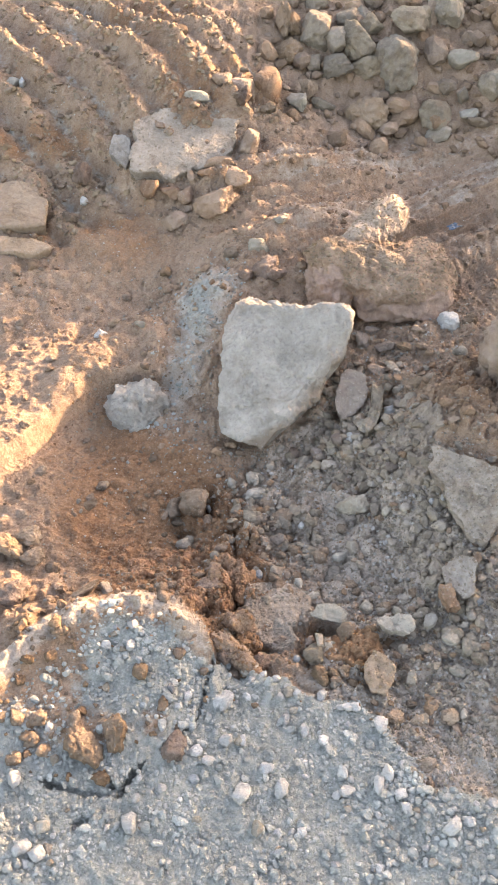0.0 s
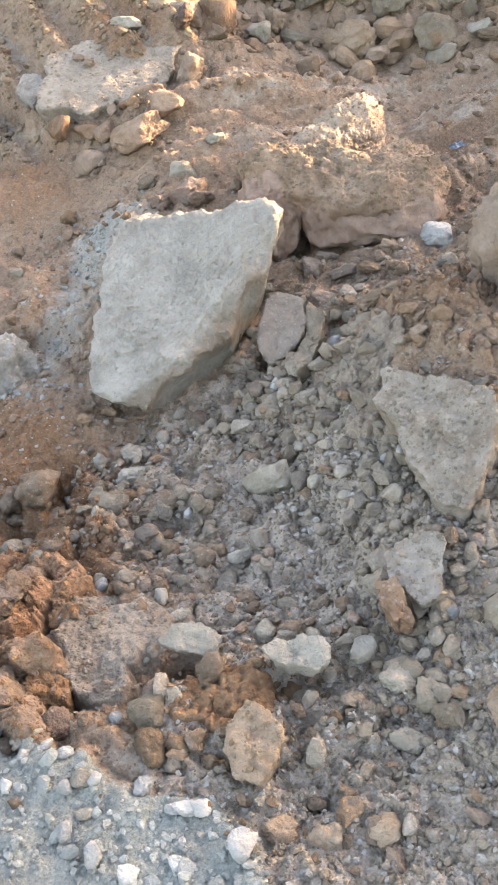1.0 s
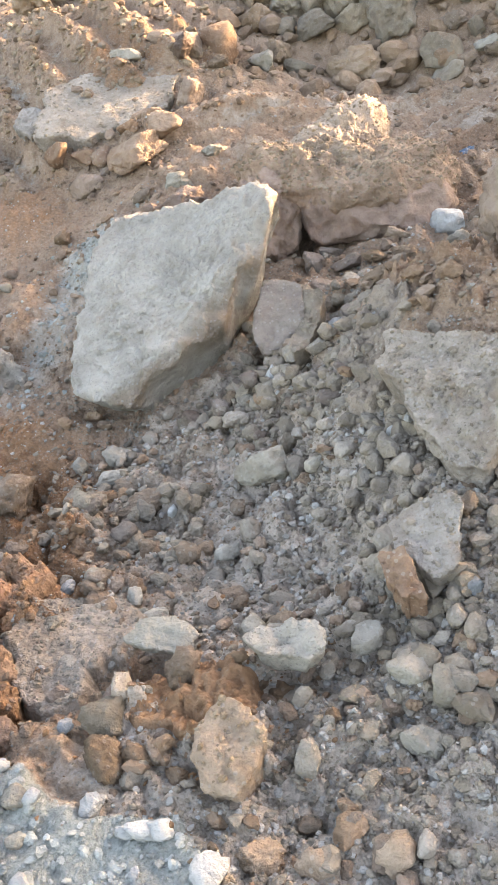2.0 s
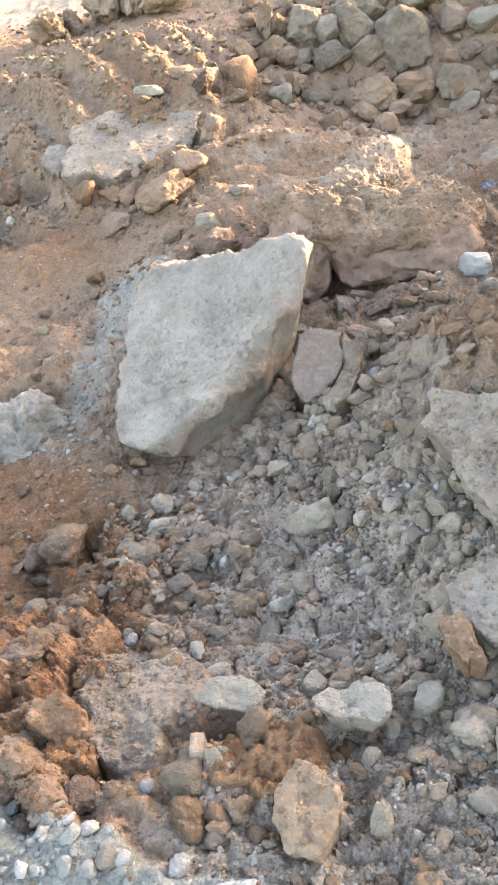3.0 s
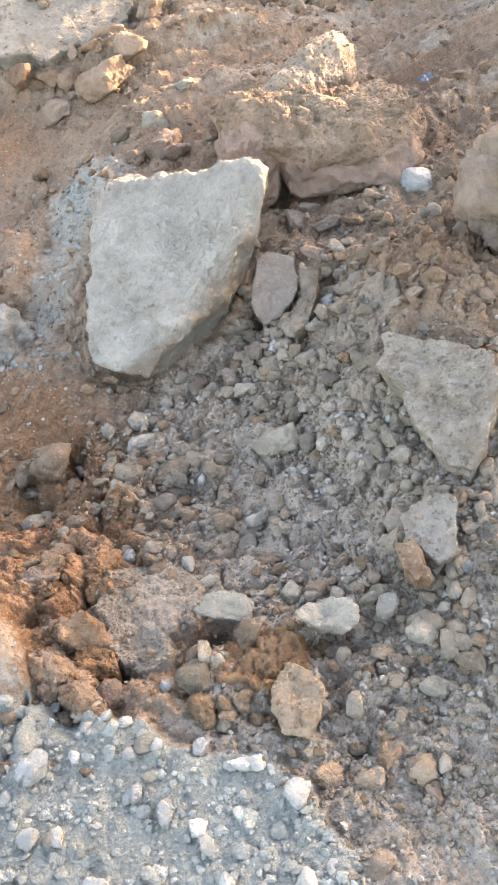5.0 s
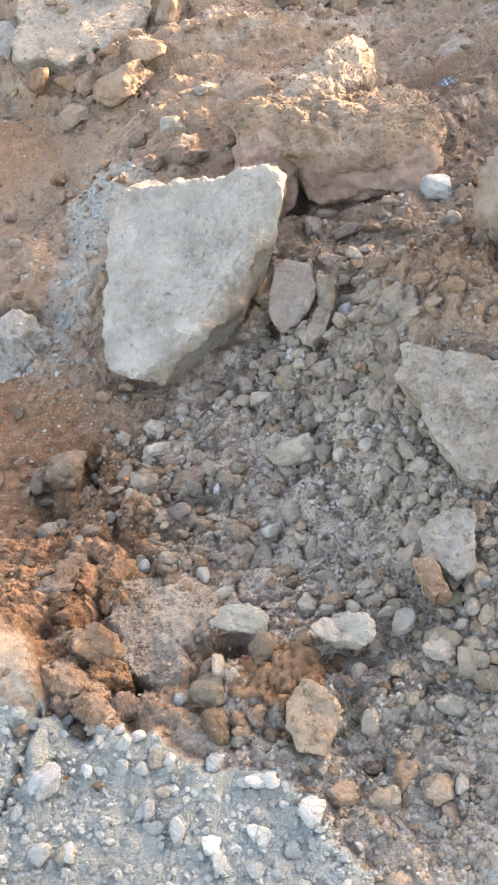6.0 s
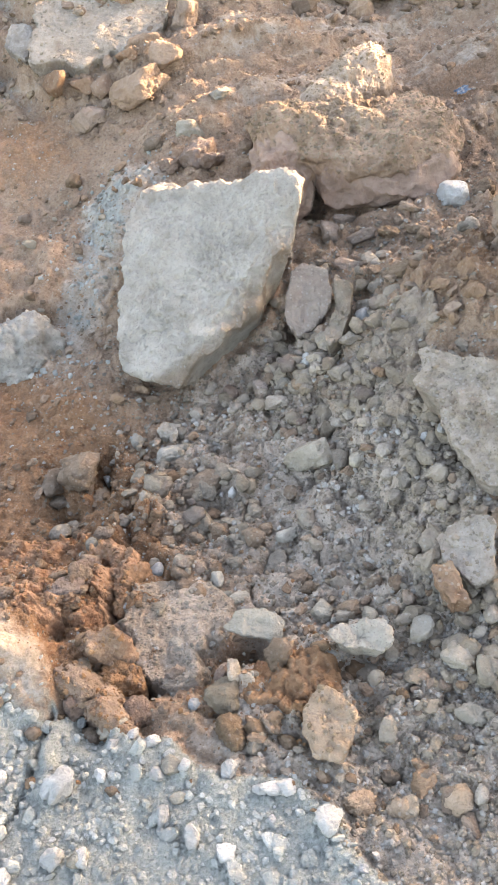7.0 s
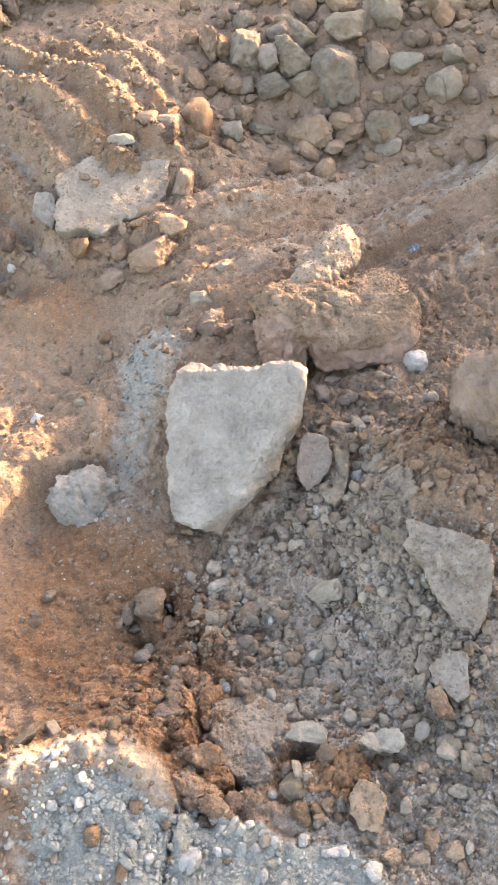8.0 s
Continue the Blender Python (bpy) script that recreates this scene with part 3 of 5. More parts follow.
# added out of view; its crest line decides which spots the sun reaches
def build_shade_ridge():
    ps = np.concatenate([grow(0.2, -22, -0.06, 1.2)[::-1], lines([(0.2, 3.4, 0.025)]), grow(3.4, 22, 0.06, 1.2)])
    ss = np.concatenate([np.arange(3.2, 7.4, 0.12), np.arange(7.4, 8.6, 0.08), np.arange(8.6, 13, 0.2)])
    P, S = np.meshgrid(ps, ss)
    P, S = P.ravel(), S.ravel()
    X, Y = 0.768 * S - 0.64 * P, 0.64 * S + 0.768 * P
    Z = shade_ridge_height(P, S)
    i = np.arange(len(P)).reshape(len(ss), len(ps))
    quads = np.stack([i[:-1, :-1], i[1:, :-1], i[1:, 1:], i[:-1, 1:]], -1).reshape(-1, 4)
    me = array_mesh("spoil_heap", np.column_stack([X, Y, Z]), quads)
    me.materials.append(MATS["brown"])
    return tagged(new("spoil_heap", me), "unseen brown ridge added to keep the low sun off the place", "earth heap", kind="structure")


build_shade_ridge()

# ---- stones: shapes ----
_ico = {}


def ico(sub):
    if sub not in _ico:
        bm = bmesh.new()
        bmesh.ops.create_icosphere(bm, subdivisions=sub, radius=1.0)
        v = np.array([p.co[:] for p in bm.verts])
        f = np.array([[q.index for q in face.verts] for face in bm.faces])
        bm.free()
        _ico[sub] = (v / np.linalg.norm(v, axis=1)[:, None], f)
    return _ico[sub]


def rock_points(sub, seed, planes=13, sharp=16.0, rough=0.05, lumpy=0.0):
    """A broken stone: the inside of some random planes, with softened edges and a rough skin, in a box of size 1."""
    rng = np.random.RandomState(seed)
    d, f = ico(sub)
    n = rng.normal(size=(planes, 3))
    n /= np.linalg.norm(n, axis=1)[:, None]
    h = rng.uniform(0.62, 1.0, planes)
    r = (np.clip(d @ n.T / h, 0, None) ** sharp).sum(1) + (1 / 1.35) ** sharp
    r = r ** (-1 / sharp)
    o = seed * 3.7
    r = r * (1 + rough * fbm(d[:, 0] * 3.2 + o, d[:, 1] * 3.2, d[:, 2] * 3.2, 5, 0.62) + lumpy * np.abs(fbm(d[:, 0] * 3.6 - o, d[:, 1] * 3.6, d[:, 2] * 3.6, 3)))
    v = d * r[:, None]
    lo, hi = v.min(0), v.max(0)
    return (v - (lo + hi) / 2) / (hi - lo), f


_stones = {}


def stone_mesh(kind, sub, k):
    key = (kind, sub, k)
    if key not in _stones:
        if kind == "clod":
            v, f = rock_points(sub, 200 + k, 12, 9.0, 0.16, 0.12)
        elif kind == "block":
            v, f = rock_points(sub, 300 + k, 8 + k % 4, 24.0, 0.09, 0.04)
        else:
            v, f = rock_points(sub, 100 + k, 8 + k % 4, 40.0, 0.10, 0.05)
        _stones[key] = array_mesh(kind, v, f)
        _stones[key].materials.append(MATS["grey"])
    return _stones[key]


WORDS = {"grey": "dull grey broken stone", "pale": "pale grey broken stone", "white": "whitish chalky stone", "blue": "bluish grey stone", "dusty": "dusty brownish grey stone", "pink": "pinkish brown stone",
         "reddish": "reddish brown stone", "brown": "brown earthy clod", "tan": "tan sandy clod", "orange": "orange clay clod", "sand": "tan angular block of hard earth"}
_count = [0]


def stone(colour, x, y, w, d, h, turn, where="lying among loose rubble", group="loose stones", sink=0.22, lift=0.0):
    sink = 0.12 if colour == "orange" and sink == 0.22 else sink
    _count[0] += 1
    rng = random.Random(_count[0] * 31)
    kind = "clod" if colour in ("brown", "tan", "orange") else "block" if w > 0.06 else "stone"
    name = "earth_clod" if kind == "clod" else "rock" if w > 0.09 else "stone" if w > 0.035 else "pebble"
    size = "large" if w > 0.12 else "small" if w < 0.04 else "fist-sized" if w > 0.07 else ""
    me = stone_mesh(kind, 5 if w > 0.14 else 4 if w > 0.042 else 3, rng.randrange(12))
    ob = new(name, me)
    ob.material_slots[0].link = "OBJECT"
    ob.material_slots[0].material = MATS[colour]
    z = height(x, y) + h * (0.5 - sink) + lift
    ob.matrix_world = pose(x, y, z, rng.uniform(-24, 24), rng.uniform(-24, 24), turn + rng.uniform(-14, 14)) @ Matrix.Diagonal((w * 1.06, d * 1.12, max(h, 0.8 * min(w, d)) * 1.15, 1))
    return tagged(ob, " ".join((size + " " + WORDS[colour] + " " + where).split()), "clod" if kind == "clod" else "stone", group)

def mass_mesh(name, centre, lobes, sub=6, melt=0.012, skin=0.006, grain=30.0, lumps=0.0, seed=1, cuts=()):
    """One rounded mass: lobes (x, y, z, three radii, turn about z) melted into each other, with a rough skin."""
    d, f = ico(sub)
    c = np.array(centre)

    def outside(p):
        total = 0
        for x, y, z, rx, ry, rz, turn in lobes:
            q = p - (x, y, z)
            co, si = math.cos(radians(turn)), math.sin(radians(turn))
            k = np.sqrt(((co * q[..., 0] + si * q[..., 1]) / rx) ** 2 + ((co * q[..., 1] - si * q[..., 0]) / ry) ** 2 + (q[..., 2] / rz) ** 2)
            total = total + np.exp(np.clip(-(k - 1) * min(rx, ry, rz) / melt, -60, 60))
        return -melt * np.log(total + 1e-30)
    far = np.zeros(len(d))
    for t in np.linspace(0.02, 0.55, 90):
        far = np.where(outside(c + d * t) < 0, t, far)
    near, away = far, far + 0.006
    for _ in range(8):
        mid = (near + away) / 2
        inner = outside(c + d * mid[:, None]) < 0
        near, away = np.where(inner, mid, near), np.where(inner, away, mid)
    v = c + d * near[:, None]
    for nx, ny, nz, h in cuts:
        n = Vector((nx, ny, nz)).normalized()
        over = np.clip((v - c) @ np.array(n) - h + 0.010 * fbm(v[:, 0] * 14, v[:, 1] * 14, v[:, 2] * 14 + seed, 3), 0, None)
        v = v - np.array(n) * (0.85 * over)[:, None]
    g = grain
    rough = fbm(v[:, 0] * g + seed, v[:, 1] * g, v[:, 2] * g, 5, 0.62) - 0.6 * billow(v[:, 0] * g * 0.7, v[:, 1] * g * 0.7, v[:, 2] * g * 0.7 + seed, 3)
    v = v + d * (skin * rough)[:, None]
    if lumps:
        knobs = crumbs(v[:, 0] * 55 + v[:, 2] * 20, v[:, 1] * 55 - v[:, 2] * 25, seed, 0.5) + 0.5 * crumbs(v[:, 0] * 120, v[:, 1] * 120 + v[:, 2] * 60, seed + 7, 0.6)
        v = v + (0.6 * d + (0, 0, 0.4)) * (lumps * knobs)[:, None]
    return array_mesh(name, v, f)


# ---- the large rocks ----
def inside_radius(outline, cx, cy, angles):
    """How far the outline is from (cx, cy) in each direction."""
    p = np.array(outline) - (cx, cy)
    q = np.roll(p, -1, 0)
    out = np.full(len(angles), 1e-3)
    for a, b in zip(p, q):
        e = b - a
        den = np.cos(angles) * e[1] - np.sin(angles) * e[0]
        with np.errstate(divide="ignore", invalid="ignore"):
            r = (a[0] * e[1] - a[1] * e[0]) / den
            s = (a[0] * np.sin(angles) - a[1] * np.cos(angles)) / den
        ok = (r > 0) & (s >= -1e-6) & (s <= 1 + 1e-6)
        out = np.where(ok, np.maximum(out, r), out)
    return out


def slab_mesh(name, outline, z, b, c, thick, taper=0.8, bevel=0.06, rough=0.006, ragged=0.03, crown=0.0, facets=(), seed=1, turns=150, rings=44, centre=None, crisp=0.0):
    """A broken slab: its upper face lies on z + b*dx + c*dy over the outline, its sides fall inwards to the ground."""
    cx, cy = centre or np.mean(np.array(outline), 0)
    ang = np.linspace(0, 2 * np.pi, turns, endpoint=False)
    rad = inside_radius(outline, cx, cy, ang)
    soft = (np.roll(rad, 1) + np.roll(rad, -1) + 2 * rad) / 4
    rad = soft * (1 + ragged * fbm(np.cos(ang) * 4 + seed, np.sin(ang) * 4, 0.3, 4, 0.6))
    size = float(rad.mean())
    n = np.array((-b, -c, 1.0))
    n /= np.linalg.norm(n)
    down = -(0.5 * n + np.array((0, 0, 0.5)))
    down /= np.linalg.norm(down)
    prof = [(s, 0.0) for s in np.linspace(0, 1 - bevel, rings)[1:]]
    prof += [(1 - bevel + bevel * math.sin(k * math.pi / 10), bevel * size * (1 - math.cos(k * math.pi / 10)) * 0.9) for k in range(1, 6)]
    top = prof[-1][1]
    prof += [(1 + (taper - 1) * k / 11, top + (thick - top) * k / 11) for k in range(1, 12)]
    prof += [(taper * s, thick) for s in (0.75, 0.4)]
    rows = []
    for s, dep in prof:
        x, y = rad * s * np.cos(ang), rad * s * np.sin(ang)
        p = np.column_stack([cx + x, cy + y, z + b * x + c * y])
        rows.append(p + down * dep)
    v = np.concatenate([[[cx, cy, z]], np.concatenate(rows), [np.array((cx, cy, z)) + down * thick]])
    # coarse facets, then rough skin
    fold = np.zeros(len(v))
    for fx, fy, nx, ny, slope in facets:
        s = (v[:, 0] - fx) * nx + (v[:, 1] - fy) * ny
        v[:, 2] -= np.clip(s + (0.026 if ny < 0 else 0.007) * fbm(v[:, 0] * 11, v[:, 1] * 11, 2.0, 4, 0.6), 0, None) * slope
        fold = np.maximum(fold, step(-0.01, 0.035, s) * (ny < 0))
    mid = v.mean(0)
    out = v - mid
    out /= np.linalg.norm(out, axis=1)[:, None] + 1e-9
    f1 = fbm(v[:, 0] * 9 + seed, v[:, 1] * 9, v[:, 2] * 9, 3)
    f2 = fbm(v[:, 0] * 45 - seed, v[:, 1] * 45, v[:, 2] * 45, 4, 0.6)
    d1, d2 = cells(v[:, 0] * 24 + v[:, 2] * 9, v[:, 1] * 24 - v[:, 2] * 7, seed)
    chip = np.clip(0.35 - d1, 0, 1)
    r = np.hypot(v[:, 0] - cx, v[:, 1] - cy) / size
    way = 0.6 * out + 0.6 * n
    v = v + way * (rough * (1.1 * f1 + 0.6 * f2 - 0.9 * chip + 0.12 * fbm(v[:, 0] * 105, v[:, 1] * 105, v[:, 2] * 105 + seed, 3, 0.6) - 0.45 * (billow(v[:, 0] * 20 + seed, v[:, 1] * 20, v[:, 2] * 20, 3) - 0.5)) - crown * r * r)[:, None]
    if crisp:
        p = v * 34 + 0.5 * fbm(v[:, 0] * 20, v[:, 1] * 20, v[:, 2] * 20, 2)[:, None]
        pits = cells(p[:, 0] * 1.3 + p[:, 2] * 0.4, p[:, 1] * 1.3 - p[:, 2] * 0.3, seed + 40)[0]
        flakes = np.round(3 * fbm(v[:, 0] * 13, v[:, 1] * 13, v[:, 2] * 13 + 5, 4, 0.6)) / 3
        v = v + way * (crisp * np.where(r > 0.88, 0.12, 1.0) * (0.7 * fbm(p[:, 0] * 1.6, p[:, 1] * 1.6, p[:, 2] * 1.6, 4, 0.7) - 1.2 * np.clip(0.3 - pits, 0, 1) + 0.6 * flakes))[:, None]
    f = []
    m = turns
    for k in range(m):
        f.append((0, 1 + k, 1 + (k + 1) % m, 1 + (k + 1) % m))
    last = len(v) - 1
    for j in range(len(prof) - 1):
        o = 1 + j * m
        for k in range(m):
            k2 = (k + 1) % m
            f.append((o + k, o + m + k, o + m + k2, o + k2))
    me = bpy.data.meshes.new(name)
    o = 1 + (len(prof) - 1) * m
    tri = [q[:3] for q in f[:m]] + f[m:] + [(last, o + (k + 1) % m, o + k) for k in range(m)]
    me.from_pydata(v.tolist(), [], tri)
    me.polygons.foreach_set("use_smooth", np.full(len(tri), True))
    me.update()
    me.attributes.new("stain", "FLOAT", "POINT").data.foreach_set("value", fold.astype(np.float32))
    return me


def slab(name, colour, label, category, outline, z, b, c, thick, group="", **more):
    me = slab_mesh(name, outline, z, b, c, thick, **more)
    me.materials.append(MATS[colour])
    return tagged(new(name, me), label, category, group)


slab("large_rock", "face", "large pale grey flat-faced rock tilted on the rubble", "rock",
     ((-0.076, 1.955), (-0.060, 2.004), (-0.036, 2.042), (0.004, 2.074), (0.100, 2.021), (0.194, 1.984), (0.214, 1.990), (0.262, 1.984), (0.302, 1.975), (0.312, 1.940), (0.300, 1.885), (0.282, 1.835), (0.258, 1.808),
      (0.236, 1.790), (0.220, 1.760), (0.204, 1.722), (0.150, 1.690), (0.112, 1.660), (0.068, 1.632), (0.032, 1.603), (-0.034, 1.626), (-0.094, 1.658), (-0.096, 1.705), (-0.094, 1.780), (-0.090, 1.870)),
     0.001, 0.277, 0.48, 0.15, centre=(0.105, 1.83), taper=0.68, bevel=0.03, rough=0.010, ragged=0.011, crown=0.0, facets=((0.165, 1.745, 0.73, -0.68, 0.9), (0.06, 1.66, 0.35, -0.94, 0.4), (0.29, 1.90, 0.95, 0.3, 0.8), (0.23, 1.955, 0.25, 0.97, 1.0), (0.10, 2.024, 0.38, 0.925, 1.0), (-0.02, 2.048, -0.5, 0.86, 0.6)), seed=3, turns=330, rings=105, crisp=0.0028)

slab("broken_slab", "crusted", "grey broken slab with a ragged edge, half buried in soil", "slab",
     ((0.480, 1.465), (0.503, 1.452), (0.527, 1.436), (0.570, 1.408), (0.600, 1.380), (0.640, 1.345), (0.633, 1.289), (0.603, 1.217), (0.579, 1.186), (0.550, 1.196), (0.534, 1.220), (0.526, 1.252), (0.508, 1.290), (0.496, 1.324), (0.498, 1.352), (0.490, 1.374), (0.471, 1.390), (0.468, 1.410), (0.482, 1.425)),
     0.004, 0.42, 0.31, 0.055, centre=(0.55, 1.32), taper=0.92, bevel=0.03, rough=0.009, ragged=0.035, seed=5, turns=220, rings=60, crisp=0.002)
slab("flat_stone", "pink", "smooth pinkish grey flat stone leaning beside the large rock", "stone",
     ((0.270, 1.698), (0.289, 1.701), (0.308, 1.710), (0.329, 1.725), (0.351, 1.747), (0.351, 1.776), (0.346, 1.805), (0.320, 1.815), (0.292, 1.822), (0.270, 1.808), (0.263, 1.784), (0.250, 1.737)), -0.072, 0.0, 0.75, 0.05, taper=0.85, bevel=0.08, rough=0.006, ragged=0.035, seed=6, turns=130, rings=40, crisp=0.001)
slab("long_stone", "grey", "long grey broken stone with a rough surface", "stone",
     ((0.356, 1.760), (0.391, 1.738), (0.382, 1.673), (0.360, 1.620), (0.331, 1.607), (0.325, 1.640), (0.349, 1.681)), -0.052, 0.1, 0.3, 0.06, bevel=0.07, rough=0.010, ragged=0.08, seed=7, turns=130, rings=40, crisp=0.002)
slab("gravelly_slab", "crusted", "grey slab of cemented gravel leaning on the bank", "slab",
     ((0.460, 1.130), (0.487, 1.144), (0.517, 1.150), (0.544, 1.136), (0.541, 1.094), (0.529, 1.059), (0.508, 1.052), (0.481, 1.083), (0.466, 1.093)), -0.050, 0.2, 0.4, 0.05, rough=0.005, ragged=0.06, seed=8, turns=90, rings=24)
slab("brown_stone", "reddish", "brown broken stone resting against a grey slab", "stone",
     ((0.449, 1.082), (0.477, 1.081), (0.492, 1.053), (0.501, 1.025), (0.472, 1.031), (0.456, 1.051)), -0.062, 0.1, 0.4, 0.05, bevel=0.10, rough=0.009, ragged=0.09, seed=9, turns=90, rings=30)
slab("pale_block", "face", "pale grey angular block lying on the slope", "stone",
     ((0.299, 1.015), (0.328, 1.024), (0.380, 1.024), (0.388, 0.994), (0.371, 0.979), (0.325, 0.987), (0.306, 1.003)), -0.093, 0.05, 0.2, 0.036, taper=0.75, bevel=0.10, rough=0.008, ragged=0.07, seed=10, turns=90, rings=20)
slab("sandy_lump", "tan", "tan lump of compacted sand with a rough face", "clod",
     ((0.262, 0.908), (0.292, 0.936), (0.318, 0.922), (0.338, 0.898), (0.330, 0.862), (0.306, 0.832), (0.276, 0.838), (0.260, 0.872)), -0.098, 0.05, 0.25, 0.05, bevel=0.14, rough=0.006, ragged=0.04, crown=0.003, seed=11, turns=90, rings=24)



def clay(label, outline, z, b, c, thick, seed, colour="clay"):
    """A soft crumbling lump about as wide as the outline, its top near z."""
    p = np.array(outline)
    (x0, y0), (x1, y1) = p.min(0), p.max(0)
    rx, ry = (x1 - x0) / 2 * 1.05, (y1 - y0) / 2 * 1.05
    cx, cy, rng = (x0 + x1) / 2, (y0 + y1) / 2, random.Random(seed)
    lobes = [(cx, cy, z - thick * 0.62, rx * 0.86, ry * 0.86, thick * 0.62, 0)]
    for k in range(7):
        a = rng.uniform(0, 6.28)
        x, y = cx + 0.62 * rx * math.cos(a), cy + 0.62 * ry * math.sin(a)
        lobes.append((x, y, z + b * (x - cx) + c * (y - cy) - thick * 0.55, rx * rng.uniform(0.22, 0.45), ry * rng.uniform(0.22, 0.5), thick * rng.uniform(0.35, 0.6), rng.uniform(-30, 30)))
    me = mass_mesh("clay_lump", (cx, cy, z - thick * 0.5), lobes, sub=5, melt=0.005, skin=min(0.013, 0.28 * min(rx, ry)), grain=30, lumps=0.0060, seed=seed)
    me.materials.append(MATS[colour])
    return tagged(new("clay_lump", me), label, "clod", "lumps of clay")


wedge = new("clay_lump", mass_mesh("clay_lump", (-0.025, 0.940, -0.115),
            ((-0.058, 0.968, -0.140, 0.036, 0.030, 0.046, -40), (-0.030, 0.945, -0.148, 0.038, 0.030, 0.048, -40), (0.000, 0.917, -0.155, 0.036, 0.026, 0.044, -40), (0.026, 0.895, -0.160, 0.026, 0.020, 0.036, -40)), sub=6, melt=0.008, skin=0.012, grain=28, lumps=0.004, seed=31))
wedge.data.materials.append(MATS["sand"])
tagged(wedge, "large brown clay lump split from the crust edge", "clod", "lumps of clay")
clay("orange clay lump between deep cracks", ((-0.076, 1.031), (-0.057, 1.051), (-0.027, 1.041), (0.004, 1.021), (0.016, 1.005), (-0.016, 0.997), (-0.046, 0.997), (-0.067, 1.011)), -0.100, -0.2, 0.2, 0.08, 32)
def earth_patch(name, colour, label, spots, lift, relief, scale, grit, seed, pits=0.0, pitch=0.0021, edge=0.30, calm=0.3):
    """A mass of earth lying on the ground over some spots (x, y, two radii, turn), its rim running under the soil."""
    x0, x1 = min(q[0] - 1.9 * max(q[2:4]) for q in spots), max(q[0] + 1.9 * max(q[2:4]) for q in spots)
    y0, y1 = min(q[1] - 1.9 * max(q[2:4]) for q in spots), max(q[1] + 1.9 * max(q[2:4]) for q in spots)
    xs, ys = np.arange(x0, x1, pitch), np.arange(y0, y1, pitch)
    X, Y = np.meshgrid(xs, ys)
    x, y = X.ravel(), Y.ravel()
    m = np.max([blob(x, y, *q) for q in spots], axis=0) + 0.16 * fbm(x * 16, y * 16, 1.0 + seed, 4, 0.6)
    body = step(edge, edge + 0.28, m)
    wx, wy = x + 0.008 * fbm(x * 30, y * 30, 6.0 + seed, 3), y + 0.008 * fbm(x * 30, y * 30, 7.0 + seed, 3)
    rise = lift + relief * (0.45 * fbm(x * scale * 0.6, y * scale * 0.6, seed * 1.3, 4, 0.6) + 0.55 * (crumbs(wx * scale, wy * scale, seed, 0.75) - 0.4) + 0.30 * (crumbs(wx * scale * 2.2, wy * scale * 2.2, seed + 9, 0.7) - 0.3))
    rise = rise + grit * (crumbs(wx * 95, wy * 95, seed + 3, 0.5) + 0.6 * crumbs(x * 170, y * 170, seed + 5, 0.6))
    rise = rise - pits * step(0.22, 0.50, fbm(wx * scale * 0.7, wy * scale * 0.7, 5.0 + seed, 3))
    ground, smooth = ground_height(x, y), large_form(x, y)
    smooth = smooth + np.mean((ground - smooth)[body > 0.5])
    z = ground - 0.018 + body * (0.018 + rise + calm * np.clip(smooth - ground, -0.02, 0.02))
    v = np.column_stack([x, y, z])
    i = np.arange(len(x)).reshape(len(ys), len(xs))
    quads = np.stack([i[:-1, :-1], i[:-1, 1:], i[1:, 1:], i[1:, :-1]], -1).reshape(-1, 4)
    quads = quads[(m[quads] > edge - 0.12).any(axis=1)]
    used, quads = np.unique(quads, return_inverse=True)
    me = array_mesh(name, v[used], quads.reshape(-1, 4))
    me.materials.append(MATS[colour])
    return tagged(new(name, me), label, "earth", "banks of earth")


earth_patch("clay_bank", "raw_clay", "crumbling bank of orange clay full of cracks and holes",
            ((-0.060, 1.190, 0.052, 0.060, 0), (-0.125, 1.190, 0.060, 0.070, 20), (-0.075, 1.120, 0.048, 0.045, 0), (-0.215, 1.250, 0.070, 0.050, 15), (-0.130, 1.110, 0.035, 0.040, 0)), 0.022, 0.030, 22, 0.004, 1, 0.018, calm=0.5)
earth_patch("gravelly_lump", "gritty", "broad brown lump of earth set with small gravel",
            ((0.070, 1.080, 0.062, 0.066, -15), (0.035, 1.135, 0.036, 0.032, 0), (0.105, 1.110, 0.036, 0.030, 0), (0.072, 1.010, 0.040, 0.034, 0)), 0.015, 0.008, 12, 0.0034, 2, edge=0.24, calm=0.85)
earth_patch("earth_mound", "clay", "loose mound of fine orange earth",
            ((0.240, 0.975, 0.045, 0.034, 0), (0.268, 0.950, 0.034, 0.030, 0), (0.200, 0.955, 0.026, 0.026, 0)), 0.014, 0.020, 26, 0.006, 3, 0.006)
earth_patch("earth_ledge", "gritty", "ragged ledge of greyish brown soil joined to the slab",
            ((0.462, 1.545, 0.036, 0.052, 10), (0.455, 1.462, 0.026, 0.036, 0), (0.490, 1.580, 0.034, 0.036, 0)), 0.022, 0.030, 18, 0.004, 4, 0.012)
earth_patch("earth_bank", "bank", "crumbly heap of dry brown earth above the broken slab",
            ((0.640, 1.680, 0.095, 0.090, 30), (0.560, 1.690, 0.050, 0.060, 0), (0.640, 1.560, 0.070, 0.050, 0), (0.680, 1.800, 0.060, 0.070, 0)), 0.012, 0.042, 21, 0.009, 5, 0.024, pitch=0.0024, calm=0.1)
